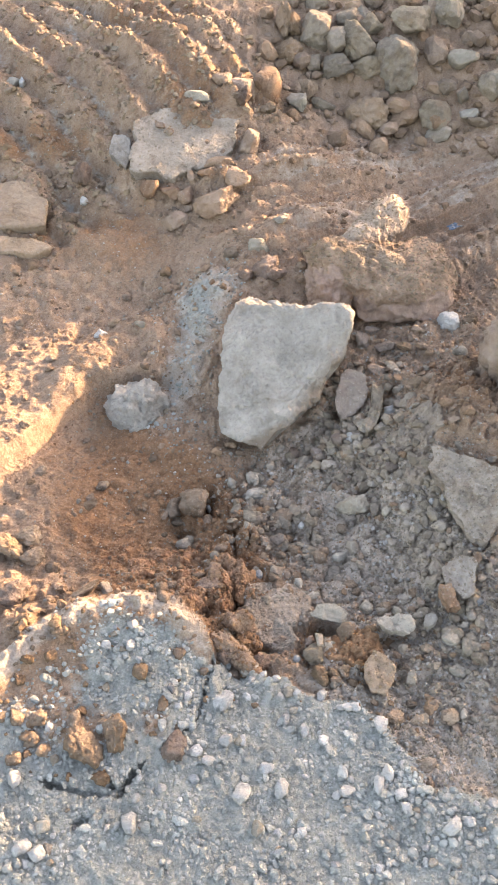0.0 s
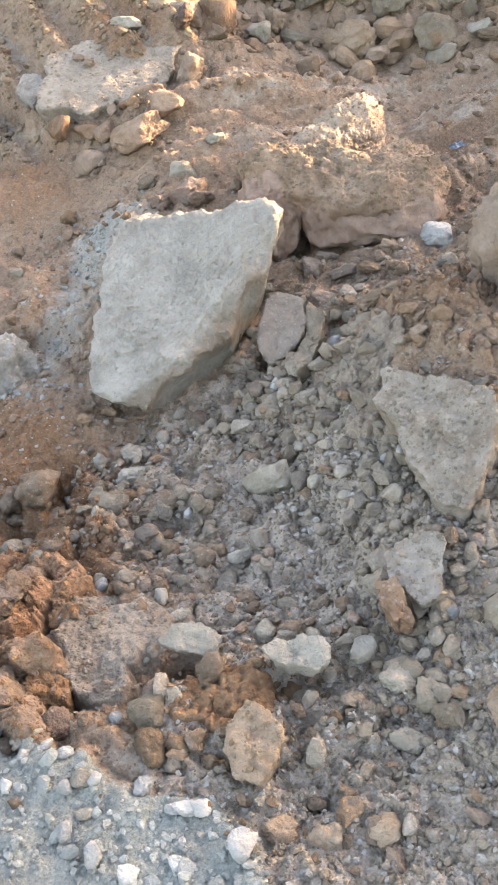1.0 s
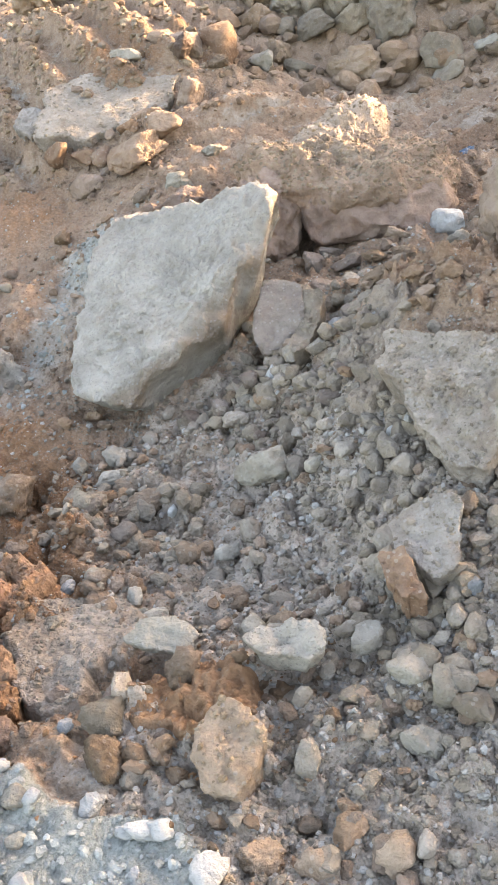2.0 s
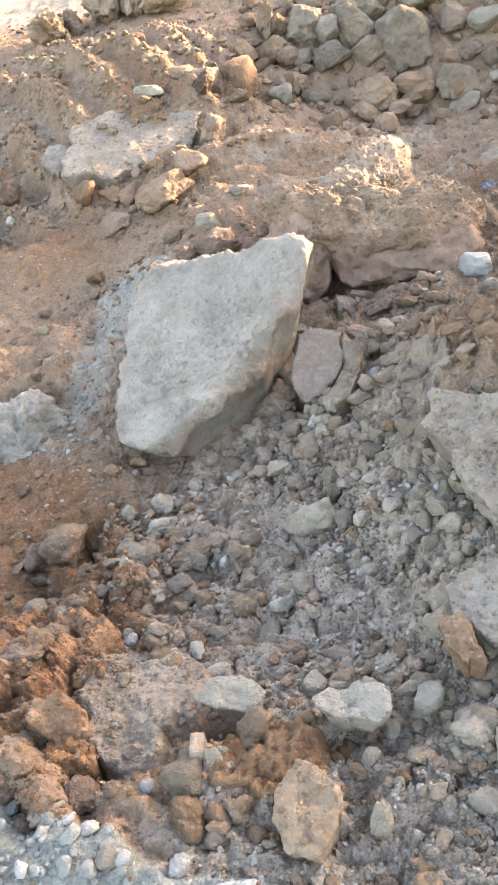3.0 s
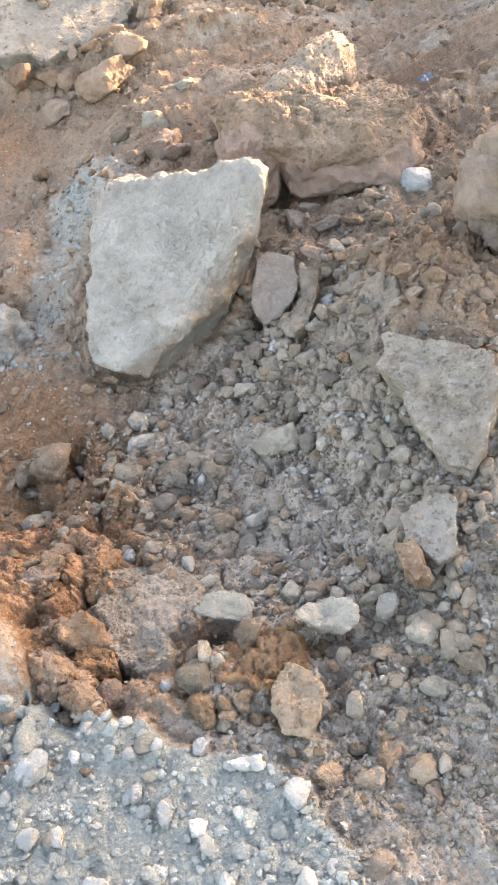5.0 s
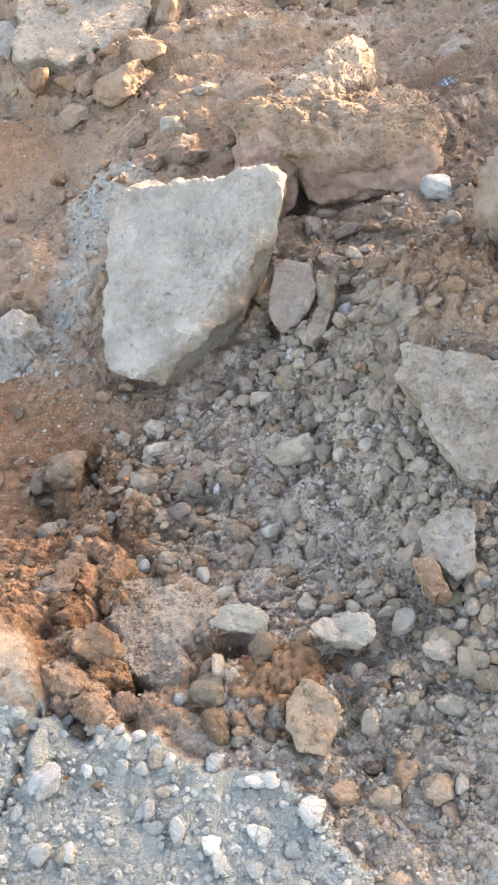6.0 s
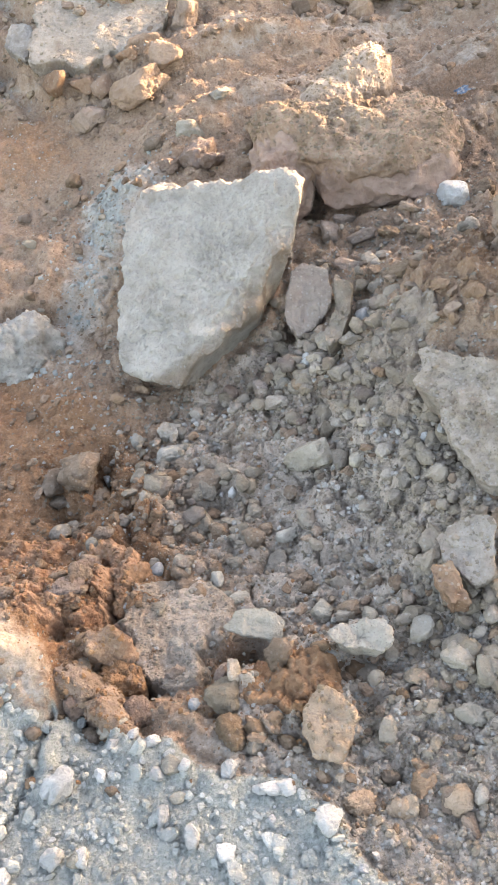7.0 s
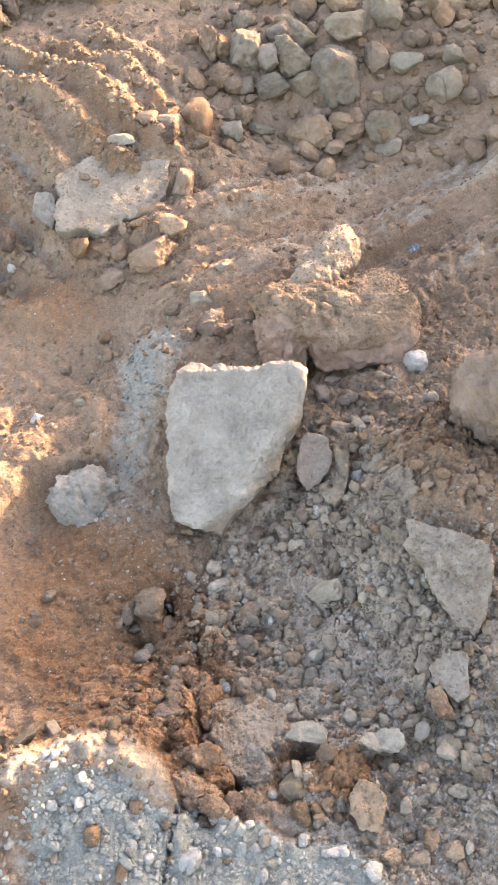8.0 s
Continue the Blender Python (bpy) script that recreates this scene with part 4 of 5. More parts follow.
rim = new("clay_lump", mass_mesh("clay_lump", (-0.016, 1.150, -0.165), ((0.000, 1.188, -0.172, 0.026, 0.018, 0.030, 30), (-0.014, 1.160, -0.170, 0.018, 0.030, 0.036, -10), (-0.020, 1.118, -0.176, 0.016, 0.026, 0.034, 5)), sub=5, melt=0.006, skin=0.009, grain=34, lumps=0.003, seed=36))
rim.data.materials.append(MATS["clay"])
tagged(rim, "orange clay rim along a gravelly lump", "clod", "lumps of clay")
clay("orange clay lump beside a dark gap", ((-0.030, 1.012), (0.000, 1.026), (0.026, 1.006), (0.030, 0.975), (0.016, 0.960), (-0.012, 0.978)), -0.140, 0.1, 0.2, 0.06, 33)
stone("dusty", 0.156, 0.945, 0.062, 0.050, 0.042, 30, "at the crust edge", "lumps of clay")
stone("brown", 0.165, 0.888, 0.046, 0.050, 0.040, 10, "at the crust edge", "lumps of clay")

slab("flat_stone", "pale", "greyish brown flat stone bridging a small dark hollow", "stone",
     ((0.146, 1.046), (0.166, 1.072), (0.205, 1.076), (0.238, 1.056), (0.232, 1.026), (0.194, 1.034)), -0.128, 0.0, 0.25, 0.014, taper=0.8, bevel=0.10, rough=0.005, ragged=0.08, seed=13, turns=90, rings=26)
slab("crust_slab", "crusted", "grey slab of broken crust on rutted soil", "slab",
     ((-0.426, 2.990), (-0.375, 3.020), (-0.249, 3.100), (-0.140, 3.150), (-0.028, 3.075), (-0.037, 2.980), (-0.089, 2.880), (-0.190, 2.810), (-0.290, 2.765), (-0.432, 2.784), (-0.429, 2.872)), 0.132, -0.15, 0.40, 0.10, taper=0.9, bevel=0.03, rough=0.0045, ragged=0.09, seed=14)
slab("crust_piece", "crusted", "brownish piece broken off the crust slab", "slab",
     ((-0.522, 2.870), (-0.510, 2.960), (-0.446, 2.940), (-0.440, 2.850), (-0.452, 2.804)), 0.112, 0.0, 0.35, 0.06, bevel=0.12, rough=0.005, ragged=0.04, seed=15, turns=80, rings=20)
slab("buried_slab", "tan", "brown flat slab half sunk in the soil", "slab",
     ((-0.945, 2.790), (-0.801, 2.790), (-0.736, 2.673), (-0.727, 2.574), (-0.884, 2.549), (-0.96, 2.66)), 0.02, 0.0, 0.2, 0.08, bevel=0.10, rough=0.006, ragged=0.04, seed=16, turns=100, rings=26)
slab("sandy_slab", "tan", "long tan slab of hard earth lying in a rut", "slab",
     ((-0.930, 2.530), (-0.762, 2.520), (-0.685, 2.470), (-0.751, 2.440), (-0.92, 2.46)), -0.03, 0.0, 0.2, 0.06, bevel=0.15, rough=0.006, ragged=0.05, seed=17, turns=100, rings=24)


def lump_mesh(name, seed, sub=5, planes=15, sharp=8.0, rough=0.06, lumpy=0.05, colour="brown", skin=0.006, size=(1, 1, 1)):
    v, f = rock_points(sub, seed, planes, sharp, rough, lumpy)
    v = v * np.array(size)
    d = v / np.linalg.norm(v, axis=1)[:, None]
    v = v + d * (skin * fbm(v[:, 0] * 40 + seed, v[:, 1] * 40, v[:, 2] * 40, 4, 0.65))[:, None]
    me = array_mesh(name, v, f)
    me.materials.append(MATS[colour])
    return me


# the brown boulder: two rounded blocks with a crack between them, under a crust of sandy earth
BOULDER = (0.42, 2.28, -0.10)
boulder = tagged(new("boulder"), "reddish brown boulder topped with crumbly sandy earth", "boulder")
boulder.matrix_world = pose(*BOULDER)


def boulder_part(name, colour, label, centre, lobes, **more):
    me = mass_mesh(name, centre, lobes, **more)
    me.materials.append(MATS[colour])
    ob = new(name, me)
    ob.parent = boulder
    ob.matrix_parent_inverse = Matrix.Translation(BOULDER).inverted()
    return tagged(ob, label)


boulder_part("block", "red_rock", "rounded reddish brown block", (0.49, 2.21, -0.06),
             ((0.485, 2.205, -0.065, 0.150, 0.150, 0.080, 0), (0.585, 2.235, -0.055, 0.080, 0.115, 0.070, 20), (0.415, 2.190, -0.030, 0.080, 0.115, 0.062, 0)), skin=0.006, grain=26, seed=3, melt=0.010, cuts=((-0.25, -0.95, 0.10, 0.118), (0.45, -0.85, 0.35, 0.125), (0.1, -0.75, 0.65, 0.105), (0.0, -0.6, -0.8, 0.080)))
boulder_part("side_block", "pink_rock", "cracked pinkish side block", (0.258, 2.225, -0.05),
             ((0.258, 2.175, -0.040, 0.080, 0.115, 0.106, 0), (0.236, 2.270, -0.036, 0.070, 0.110, 0.094, 10)), skin=0.011, grain=22, seed=5, melt=0.010, cuts=((-0.55, -0.8, 0.25, 0.085), (0.5, -0.8, 0.3, 0.095), (-0.95, -0.1, 0.3, 0.066), (-0.1, -0.5, 0.85, 0.095)))
boulder_part("earth_crust", "sand", "crumbly brown earth crust", (0.43, 2.28, -0.01),
             ((0.365, 2.265, 0.010, 0.105, 0.120, 0.060, -10), (0.480, 2.258, -0.016, 0.168, 0.158, 0.080, 5), (0.595, 2.320, -0.040, 0.085, 0.155, 0.078, 10), (0.272, 2.292, 0.034, 0.084, 0.080, 0.050, 0)), skin=0.013, grain=26, lumps=0.016, seed=7, melt=0.014)
boulder_part("sandy_cap", "tan", "tan sandy cap", (0.43, 2.45, 0.03),
             ((0.474, 2.515, 0.026, 0.070, 0.100, 0.088, -28), (0.420, 2.445, 0.024, 0.072, 0.100, 0.076, -28), (0.365, 2.375, 0.022, 0.062, 0.085, 0.060, -35)), skin=0.009, grain=28, lumps=0.005, seed=9, melt=0.012)
boulder_part("sandy_ridge", "tan", "tan sandy ridge", (0.40, 2.29, 0.05),
             ((0.300, 2.315, 0.030, 0.085, 0.045, 0.040, 8), (0.385, 2.285, 0.050, 0.070, 0.050, 0.038, -20), (0.462, 2.235, 0.040, 0.045, 0.045, 0.036, 0)), skin=0.009, grain=30, lumps=0.006, seed=11, melt=0.012)


def crumbs_on(parent, base, surface, colour, n, box, smallest, largest, seed, name="loose_earth"):
    """Small pieces lying on a part, joined into one mesh."""
    tree = BVHTree.FromPolygons([v.co[:] for v in surface.vertices], [p.vertices[:] for p in surface.polygons])
    rng = np.random.RandomState(seed)
    shapes = [rock_points(1, seed * 9 + k, 10, 14.0, 0.06)[0] for k in range(8)]
    f = ico(1)[1]
    vs, fs = [], []
    for k in range(n):
        x, y = rng.uniform(*box[:2]), rng.uniform(*box[2:])
        hit, normal, _, _ = tree.ray_cast(Vector((x, y, 3)), Vector((0, 0, -1)))
        if hit is None or normal.z < 0.25:
            continue
        d = smallest * (largest / smallest) ** (rng.rand() ** 2)
        m = Matrix.Translation(hit) @ pose(0, 0, 0, *rng.uniform(-40, 40, 2), rng.uniform(0, 360))
        v = shapes[k % 8] * d * np.array((1.1, 0.9, 0.75))
        vs.append(v @ np.array(m.to_3x3()).T + np.array(m.translation))
        fs.append(f + 12 * (len(vs) - 1))
    me = array_mesh(name, np.concatenate(vs), np.concatenate(fs), smooth=False)
    me.materials.append(MATS[colour])
    ob = new(name, me)
    ob.parent = parent
    ob.matrix_parent_inverse = Matrix.Translation(base).inverted()
    return tagged(ob, "loose crumbs of earth", kind="stuff")


for child, colour, n in (("earth_crust", "tan_crumbs", 7000), ("sandy_cap", "tan_crumbs", 2500), ("sandy_ridge", "tan_crumbs", 2500)):
    crumbs_on(boulder, BOULDER, bpy.data.objects[child].data, colour, n, (0.16, 0.70, 2.04, 2.62), 0.0035, 0.0115, 40 + n)
for ob in [o for o in bpy.data.objects if o.name.split(".")[0] in ("clay_lump", "clay_bank", "gravelly_lump", "sandy_lump", "broken_slab", "crust_slab", "gravelly_slab")]:
    v = np.array([p.co[:] for p in ob.data.vertices])
    (x0, y0, _), (x1, y1, _) = v.min(0), v.max(0)
    earthy = ob.name.startswith("clay")
    colour = "rubble" if ob.data.materials[0] == MATS["dusty"] else "red_crumbs" if earthy else "tan_crumbs" if ob.name == "sandy_lump" else "rubble"
    crumbs_on(ob, (0, 0, 0), ob.data, colour, int((15000 if earthy else 2500 if ob.name == "crust_slab" else 9000) * (x1 - x0) * (y1 - y0)), (x0, x1, y0, y1), 0.003, 0.012 if earthy else 0.011, len(ob.name) + int(abs(1000 * x1)))

side_boulder = new("boulder", lump_mesh("boulder", 321, colour="sand", size=(0.26, 0.30, 0.30), skin=0.014, rough=0.09))
side_boulder.matrix_world = pose(0.80, 1.74, 0.055, 0, 0, 15)
tagged(side_boulder, "tan sandy boulder half buried in the bank", "boulder")

round_rock = new("round_rock", mass_mesh("round_rock", (-0.352, 1.832, -0.210), ((-0.354, 1.834, -0.214, 0.097, 0.092, 0.096, 0), (-0.310, 1.842, -0.204, 0.056, 0.062, 0.066, 0), (-0.394, 1.822, -0.208, 0.054, 0.058, 0.064, 0)), sub=6, melt=0.010, skin=0.012, grain=22, lumps=0.006, seed=21,
                 cuts=((0.1, -0.7, 0.7, 0.086), (0.8, -0.4, 0.4, 0.086), (-0.2, 0.3, 0.95, 0.088))))
round_rock.data.materials.append(MATS["face"])
tagged(round_rock, "rough roundish grey rock sitting in a brown hollow", "rock")

# ---- loose stones one by one ----
# mid
stone("white", 0.641, 2.078, 0.078, 0.061, 0.049, -9)
stone("brown", 0.699, 2.076, 0.052, 0.041, 0.033, -11)
stone("pink", 0.358, 2.02, 0.057, 0.051, 0.04, 0)
stone("pink", 0.394, 2.072, 0.056, 0.03, 0.024, -1)
stone("pink", 0.424, 1.985, 0.064, 0.038, 0.03, -2)
stone("brown", 0.481, 1.968, 0.048, 0.033, 0.026, -4)
stone("brown", 0.538, 1.96, 0.045, 0.032, 0.026, -6)
stone("brown", 0.533, 2.027, 0.049, 0.026, 0.021, -6)
stone("pink", 0.391, 1.877, 0.076, 0.038, 0.03, -1)
stone("white", 0.404, 1.691, 0.029, 0.036, 0.029, -2)
stone("brown", 0.481, 1.747, 0.054, 0.029, 0.023, -5)
stone("brown", 0.516, 1.747, 0.036, 0.027, 0.021, -7)
stone("grey", 0.436, 1.761, 0.035, 0.023, 0.018, -3)
stone("grey", 0.46, 1.707, 0.038, 0.026, 0.021, -4)
stone("brown", 0.494, 1.664, 0.032, 0.021, 0.017, -6)
stone("grey", 0.258, 1.723, 0.047, 0.027, 0.022, 4)
stone("grey", 0.254, 1.646, 0.039, 0.037, 0.029, 5)
stone("grey", 0.226, 1.56, 0.047, 0.033, 0.027, 6)
stone("grey", 0.198, 1.586, 0.029, 0.03, 0.024, 8)
stone("white", 0.287, 1.63, 0.018, 0.042, 0.034, 3)
stone("grey", 0.305, 1.599, 0.024, 0.029, 0.024, 3)
stone("grey", 0.316, 1.504, 0.034, 0.039, 0.031, 2)
stone("grey", 0.268, 1.584, 0.033, 0.03, 0.024, 4)
stone("grey", 0.187, 1.647, 0.055, 0.031, 0.025, 8)
stone("grey", 0.156, 1.601, 0.034, 0.028, 0.023, 9)
stone("grey", 0.127, 1.624, 0.03, 0.025, 0.02, 11)
stone("grey", 0.36, 1.563, 0.043, 0.032, 0.026, 0)
stone("grey", 0.4, 1.515, 0.027, 0.028, 0.022, -2)
stone("grey", 0.411, 1.468, 0.034, 0.023, 0.019, -3)
stone("grey", 0.363, 1.48, 0.029, 0.027, 0.022, 0)
stone("grey", 0.341, 1.471, 0.031, 0.022, 0.018, 1)
stone("grey", 0.385, 1.428, 0.028, 0.021, 0.017, -1)
stone("grey", 0.42, 1.414, 0.034, 0.024, 0.019, -3)
stone("grey", 0.449, 1.404, 0.025, 0.022, 0.018, -5)
stone("grey", 0.377, 1.625, 0.044, 0.027, 0.022, -1)
stone("grey", 0.407, 1.581, 0.032, 0.023, 0.018, -2)
stone("grey", 0.434, 1.525, 0.031, 0.027, 0.022, -4)
stone("grey", 0.444, 1.442, 0.036, 0.026, 0.021, -5)
stone("grey", 0.459, 1.374, 0.029, 0.022, 0.017, -6)
stone("white", 0.481, 1.36, 0.023, 0.028, 0.023, -7)
stone("white", 0.504, 1.351, 0.019, 0.025, 0.02, -8)
stone("pale", -0.05, 1.53, 0.029, 0.036, 0.028, 20)
stone("pale", 0.006, 1.556, 0.052, 0.044, 0.035, 17)
stone("pale", 0.026, 1.499, 0.086, 0.041, 0.032, 17)
stone("brown", -0.160, 1.462, 0.075, 0.11, 0.085, 5, sink=0.30)
stone("brown", -0.215, 1.455, 0.040, 0.060, 0.045, 15)
stone("tan", -0.120, 1.420, 0.046, 0.036, 0.034, 40)
stone("white", -0.118, 1.482, 0.015, 0.027, 0.022, 24)
stone("brown", 0.09, 1.399, 0.096, 0.046, 0.037, 15)
stone("white", 0.143, 1.368, 0.018, 0.022, 0.017, 12)
stone("brown", 0.053, 1.452, 0.047, 0.028, 0.023, 16)
stone("pale", 0.241, 1.263, 0.04, 0.03, 0.024, 8)
stone("grey", 0.217, 1.221, 0.051, 0.053, 0.042, 10)
stone("brown", 0.255, 1.17, 0.049, 0.033, 0.027, 8)
stone("brown", 0.2, 1.289, 0.031, 0.024, 0.019, 10)
stone("grey", 0.275, 1.278, 0.029, 0.04, 0.032, 5)
stone("pale", 0.368, 1.359, 0.029, 0.027, 0.022, 0)
stone("grey", 0.339, 1.381, 0.03, 0.035, 0.028, 1)
stone("pale", 0.282, 1.406, 0.086, 0.057, 0.046, 4)
stone("pale", 0.23, 1.488, 0.037, 0.028, 0.023, 7)
stone("white", 0.398, 1.402, 0.018, 0.014, 0.011, -2)
stone("brown", 0.247, 1.347, 0.022, 0.026, 0.021, 7)
stone("brown", 0.21, 1.324, 0.028, 0.023, 0.018, 9)
stone("grey", 0.487, 1.278, 0.034, 0.035, 0.028, -8)
stone("grey", 0.458, 1.264, 0.022, 0.029, 0.023, -6)
stone("grey", 0.437, 1.286, 0.024, 0.028, 0.022, -5)
stone("grey", 0.471, 1.233, 0.023, 0.025, 0.02, -7)
stone("grey", 0.421, 1.269, 0.022, 0.027, 0.022, -4)
stone("grey", 0.506, 1.227, 0.023, 0.023, 0.019, -10)
stone("grey", 0.413, 1.316, 0.027, 0.022, 0.017, -3)
stone("grey", 0.448, 1.328, 0.026, 0.021, 0.017, -5)
stone("grey", 0.412, 1.355, 0.029, 0.024, 0.019, -3)
stone("blue", 0.546, 1.062, 0.024, 0.025, 0.02, -15)
stone("pale", 0.432, 1.026, 0.037, 0.035, 0.028, -6)
stone("grey", 0.41, 1.045, 0.033, 0.019, 0.015, -4)
stone("pale", 0.507, 0.95, 0.039, 0.038, 0.031, -15)
stone("grey", 0.532, 0.929, 0.049, 0.03, 0.024, -17)
stone("pale", 0.483, 0.905, 0.048, 0.034, 0.027, -13)
stone("pale", 0.472, 0.982, 0.044, 0.041, 0.033, -11)
stone("grey", 0.544, 1.013, 0.023, 0.038, 0.03, -16)
stone("grey", 0.526, 1.027, 0.022, 0.03, 0.024, -14)
stone("grey", 0.507, 1.008, 0.023, 0.018, 0.014, -13)
stone("blue", 0.023, 1.2, 0.022, 0.031, 0.025, 22)
stone("pale", 0.128, 1.17, 0.02, 0.027, 0.022, 16)
stone("pale", 0.125, 1.059, 0.027, 0.024, 0.019, 19)
stone("white", 0.05, 1.005, 0.018, 0.017, 0.014, 26)
stone("pale", 0.363, 1.073, 0.023, 0.031, 0.025, 0)
stone("pale", 0.291, 1.094, 0.034, 0.035, 0.028, 6)
stone("grey", 0.329, 1.08, 0.037, 0.027, 0.021, 3)
stone("brown", 0.269, 1.142, 0.03, 0.02, 0.016, 7)
stone("grey", 0.325, 1.151, 0.036, 0.02, 0.016, 3)
stone("pale", 0.161, 1.132, 0.036, 0.019, 0.015, 15)
stone("pale", 0.135, 1.135, 0.039, 0.016, 0.013, 17)
stone("orange", 0.146, 0.989, 0.027, 0.02, 0.016, 19)
stone("grey", 0.167, 0.977, 0.021, 0.042, 0.034, 18)
stone("brown", 0.164, 0.891, 0.026, 0.038, 0.03, 21)
stone("grey", 0.197, 0.876, 0.025, 0.03, 0.024, 18)
stone("brown", 0.239, 0.881, 0.021, 0.032, 0.026, 14)
stone("brown", 0.216, 0.898, 0.017, 0.027, 0.022, 16)
stone("blue", 0.113, 0.932, 0.017, 0.016, 0.013, 24)
stone("grey", 0.361, 0.968, 0.023, 0.017, 0.013, 0)
stone("white", 0.322, 0.983, 0.017, 0.017, 0.014, 4)
stone("tan", 0.329, 0.8, 0.045, 0.028, 0.023, 4)
stone("tan", 0.446, 0.795, 0.038, 0.036, 0.029, -12)
stone("tan", 0.376, 0.788, 0.034, 0.025, 0.02, -2)
stone("grey", 0.473, 0.796, 0.015, 0.027, 0.022, -15)
stone("grey", 0.498, 0.787, 0.018, 0.016, 0.013, -19)
stone("brown", 0.409, 0.825, 0.021, 0.017, 0.013, -6)
stone("brown", 0.369, 0.837, 0.024, 0.017, 0.013, -1)
stone("white", 0.338, 0.9, 0.012, 0.013, 0.011, 2)
stone("grey", -0.169, 1.364, 0.031, 0.037, 0.029, 28)
stone("brown", -0.204, 1.428, 0.043, 0.032, 0.026, 28)
stone("orange", -0.087, 1.192, 0.056, 0.029, 0.023, 29)
stone("orange", -0.1, 1.13, 0.062, 0.039, 0.031, 32)
stone("orange", -0.017, 1.075, 0.03, 0.03, 0.024, 29)
stone("orange", 0.011, 0.991, 0.04, 0.035, 0.028, 30)
stone("orange", -0.05, 0.94, 0.046, 0.04, 0.032, 36)
stone("orange", -0.011, 0.962, 0.062, 0.055, 0.044, 33)
stone("orange", 0.033, 0.927, 0.046, 0.041, 0.032, 31)
stone("brown", -0.031, 0.898, 0.03, 0.033, 0.026, 37)
stone("brown", -0.059, 1.346, 0.061, 0.027, 0.022, 23)
stone("brown", 0.017, 1.366, 0.052, 0.022, 0.017, 19)
# gravel
stone("white", -0.05, 0.819, 0.046, 0.034, 0.027, 43)
stone("white", 0.064, 0.876, 0.021, 0.017, 0.014, 31)
stone("pale", 0.004, 0.903, 0.042, 0.023, 0.018, 34)
stone("white", 0.164, 0.841, 0.025, 0.021, 0.017, 23)
stone("white", 0.211, 0.815, 0.032, 0.014, 0.011, 19)
stone("white", 0.238, 0.814, 0.023, 0.022, 0.018, 16)
stone("white", 0.01, 0.875, 0.019, 0.014, 0.012, 35)
stone("white", 0.037, 0.887, 0.018, 0.013, 0.011, 33)
stone("white", 0.109, 0.841, 0.018, 0.014, 0.012, 29)
stone("white", 0, 0.834, 0.016, 0.019, 0.015, 39)
stone("white", 0.29, 0.768, 0.029, 0.033, 0.026, 7)
stone("white", -0.045, 0.733, 0.027, 0.024, 0.02, 48)
stone("white", -0.008, 0.734, 0.02, 0.021, 0.017, 45)
stone("white", 0.083, 0.785, 0.02, 0.023, 0.018, 33)
stone("white", 0.123, 0.758, 0.021, 0.025, 0.02, 30)
stone("white", 0.162, 0.739, 0.02, 0.019, 0.015, 27)
stone("white", 0.062, 0.876, 0.019, 0.016, 0.013, 30)
stone("white", -0.05, 0.818, 0.033, 0.025, 0.02, 42)
stone("white", 0.224, 0.812, 0.037, 0.016, 0.013, 15)
stone("white", 0.166, 0.841, 0.029, 0.022, 0.018, 21)
stone("white", -0.012, 0.626, 0.035, 0.042, 0.034, 4)
stone("white", 0.071, 0.635, 0.028, 0.038, 0.031, -3)
stone("white", -0.078, 0.689, 0.035, 0.024, 0.019, 9)
stone("white", 0.292, 0.67, 0.028, 0.036, 0.029, -21)
stone("white", 0.04, 0.677, 0.033, 0.022, 0.017, 0)
stone("white", -0.231, 0.564, 0.036, 0.041, 0.033, 25)
stone("white", -0.443, 0.521, 0.038, 0.026, 0.021, 42)
stone("white", -0.411, 0.51, 0.031, 0.03, 0.024, 40)
stone("white", -0.483, 0.652, 0.03, 0.031, 0.025, 38)
stone("white", 0.406, 0.554, 0.029, 0.039, 0.031, -33)
stone("white", 0.439, 0.564, 0.027, 0.02, 0.016, -35)
stone("white", 0.207, 0.631, 0.035, 0.023, 0.019, -15)
stone("white", 0.199, 0.673, 0.021, 0.03, 0.024, -14)
stone("white", 0.164, 0.739, 0.024, 0.02, 0.016, -10)
stone("pale", 0.022, 0.556, 0.027, 0.029, 0.023, 1)
stone("pale", -0.411, 0.56, 0.032, 0.027, 0.021, 38)
stone("brown", 0.378, 0.682, 0.026, 0.036, 0.029, -26, sink=0.42)
stone("brown", 0.381, 0.645, 0.023, 0.023, 0.018, -28, sink=0.42)
stone("white", 0.316, 0.622, 0.03, 0.023, 0.019, -24)
stone("white", 0.274, 0.641, 0.019, 0.034, 0.027, -20)
stone("white", -0.058, 0.819, 0.035, 0.029, 0.023, 6)
stone("pale", -0.014, 0.734, 0.026, 0.022, 0.017, 4)
stone("pale", 0.091, 0.841, 0.028, 0.023, 0.018, -4)
stone("white", -0.109, 0.712, 0.029, 0.024, 0.019, 11)
stone("white", -0.264, 0.935, 0.023, 0.025, 0.02, 17)
stone("white", -0.336, 1.032, 0.019, 0.023, 0.019, 20)
stone("white", -0.262, 0.982, 0.023, 0.023, 0.018, 17)
stone("brown", -0.373, 0.775, 0.024, 0.039, 0.031, 27, sink=0.42)
stone("brown", -0.344, 0.715, 0.066, 0.096, 0.076, 28, sink=0.42)
stone("brown", -0.282, 0.74, 0.053, 0.075, 0.06, 23, sink=0.42)
stone("orange", -0.156, 0.718, 0.059, 0.064, 0.052, 15, sink=0.42)
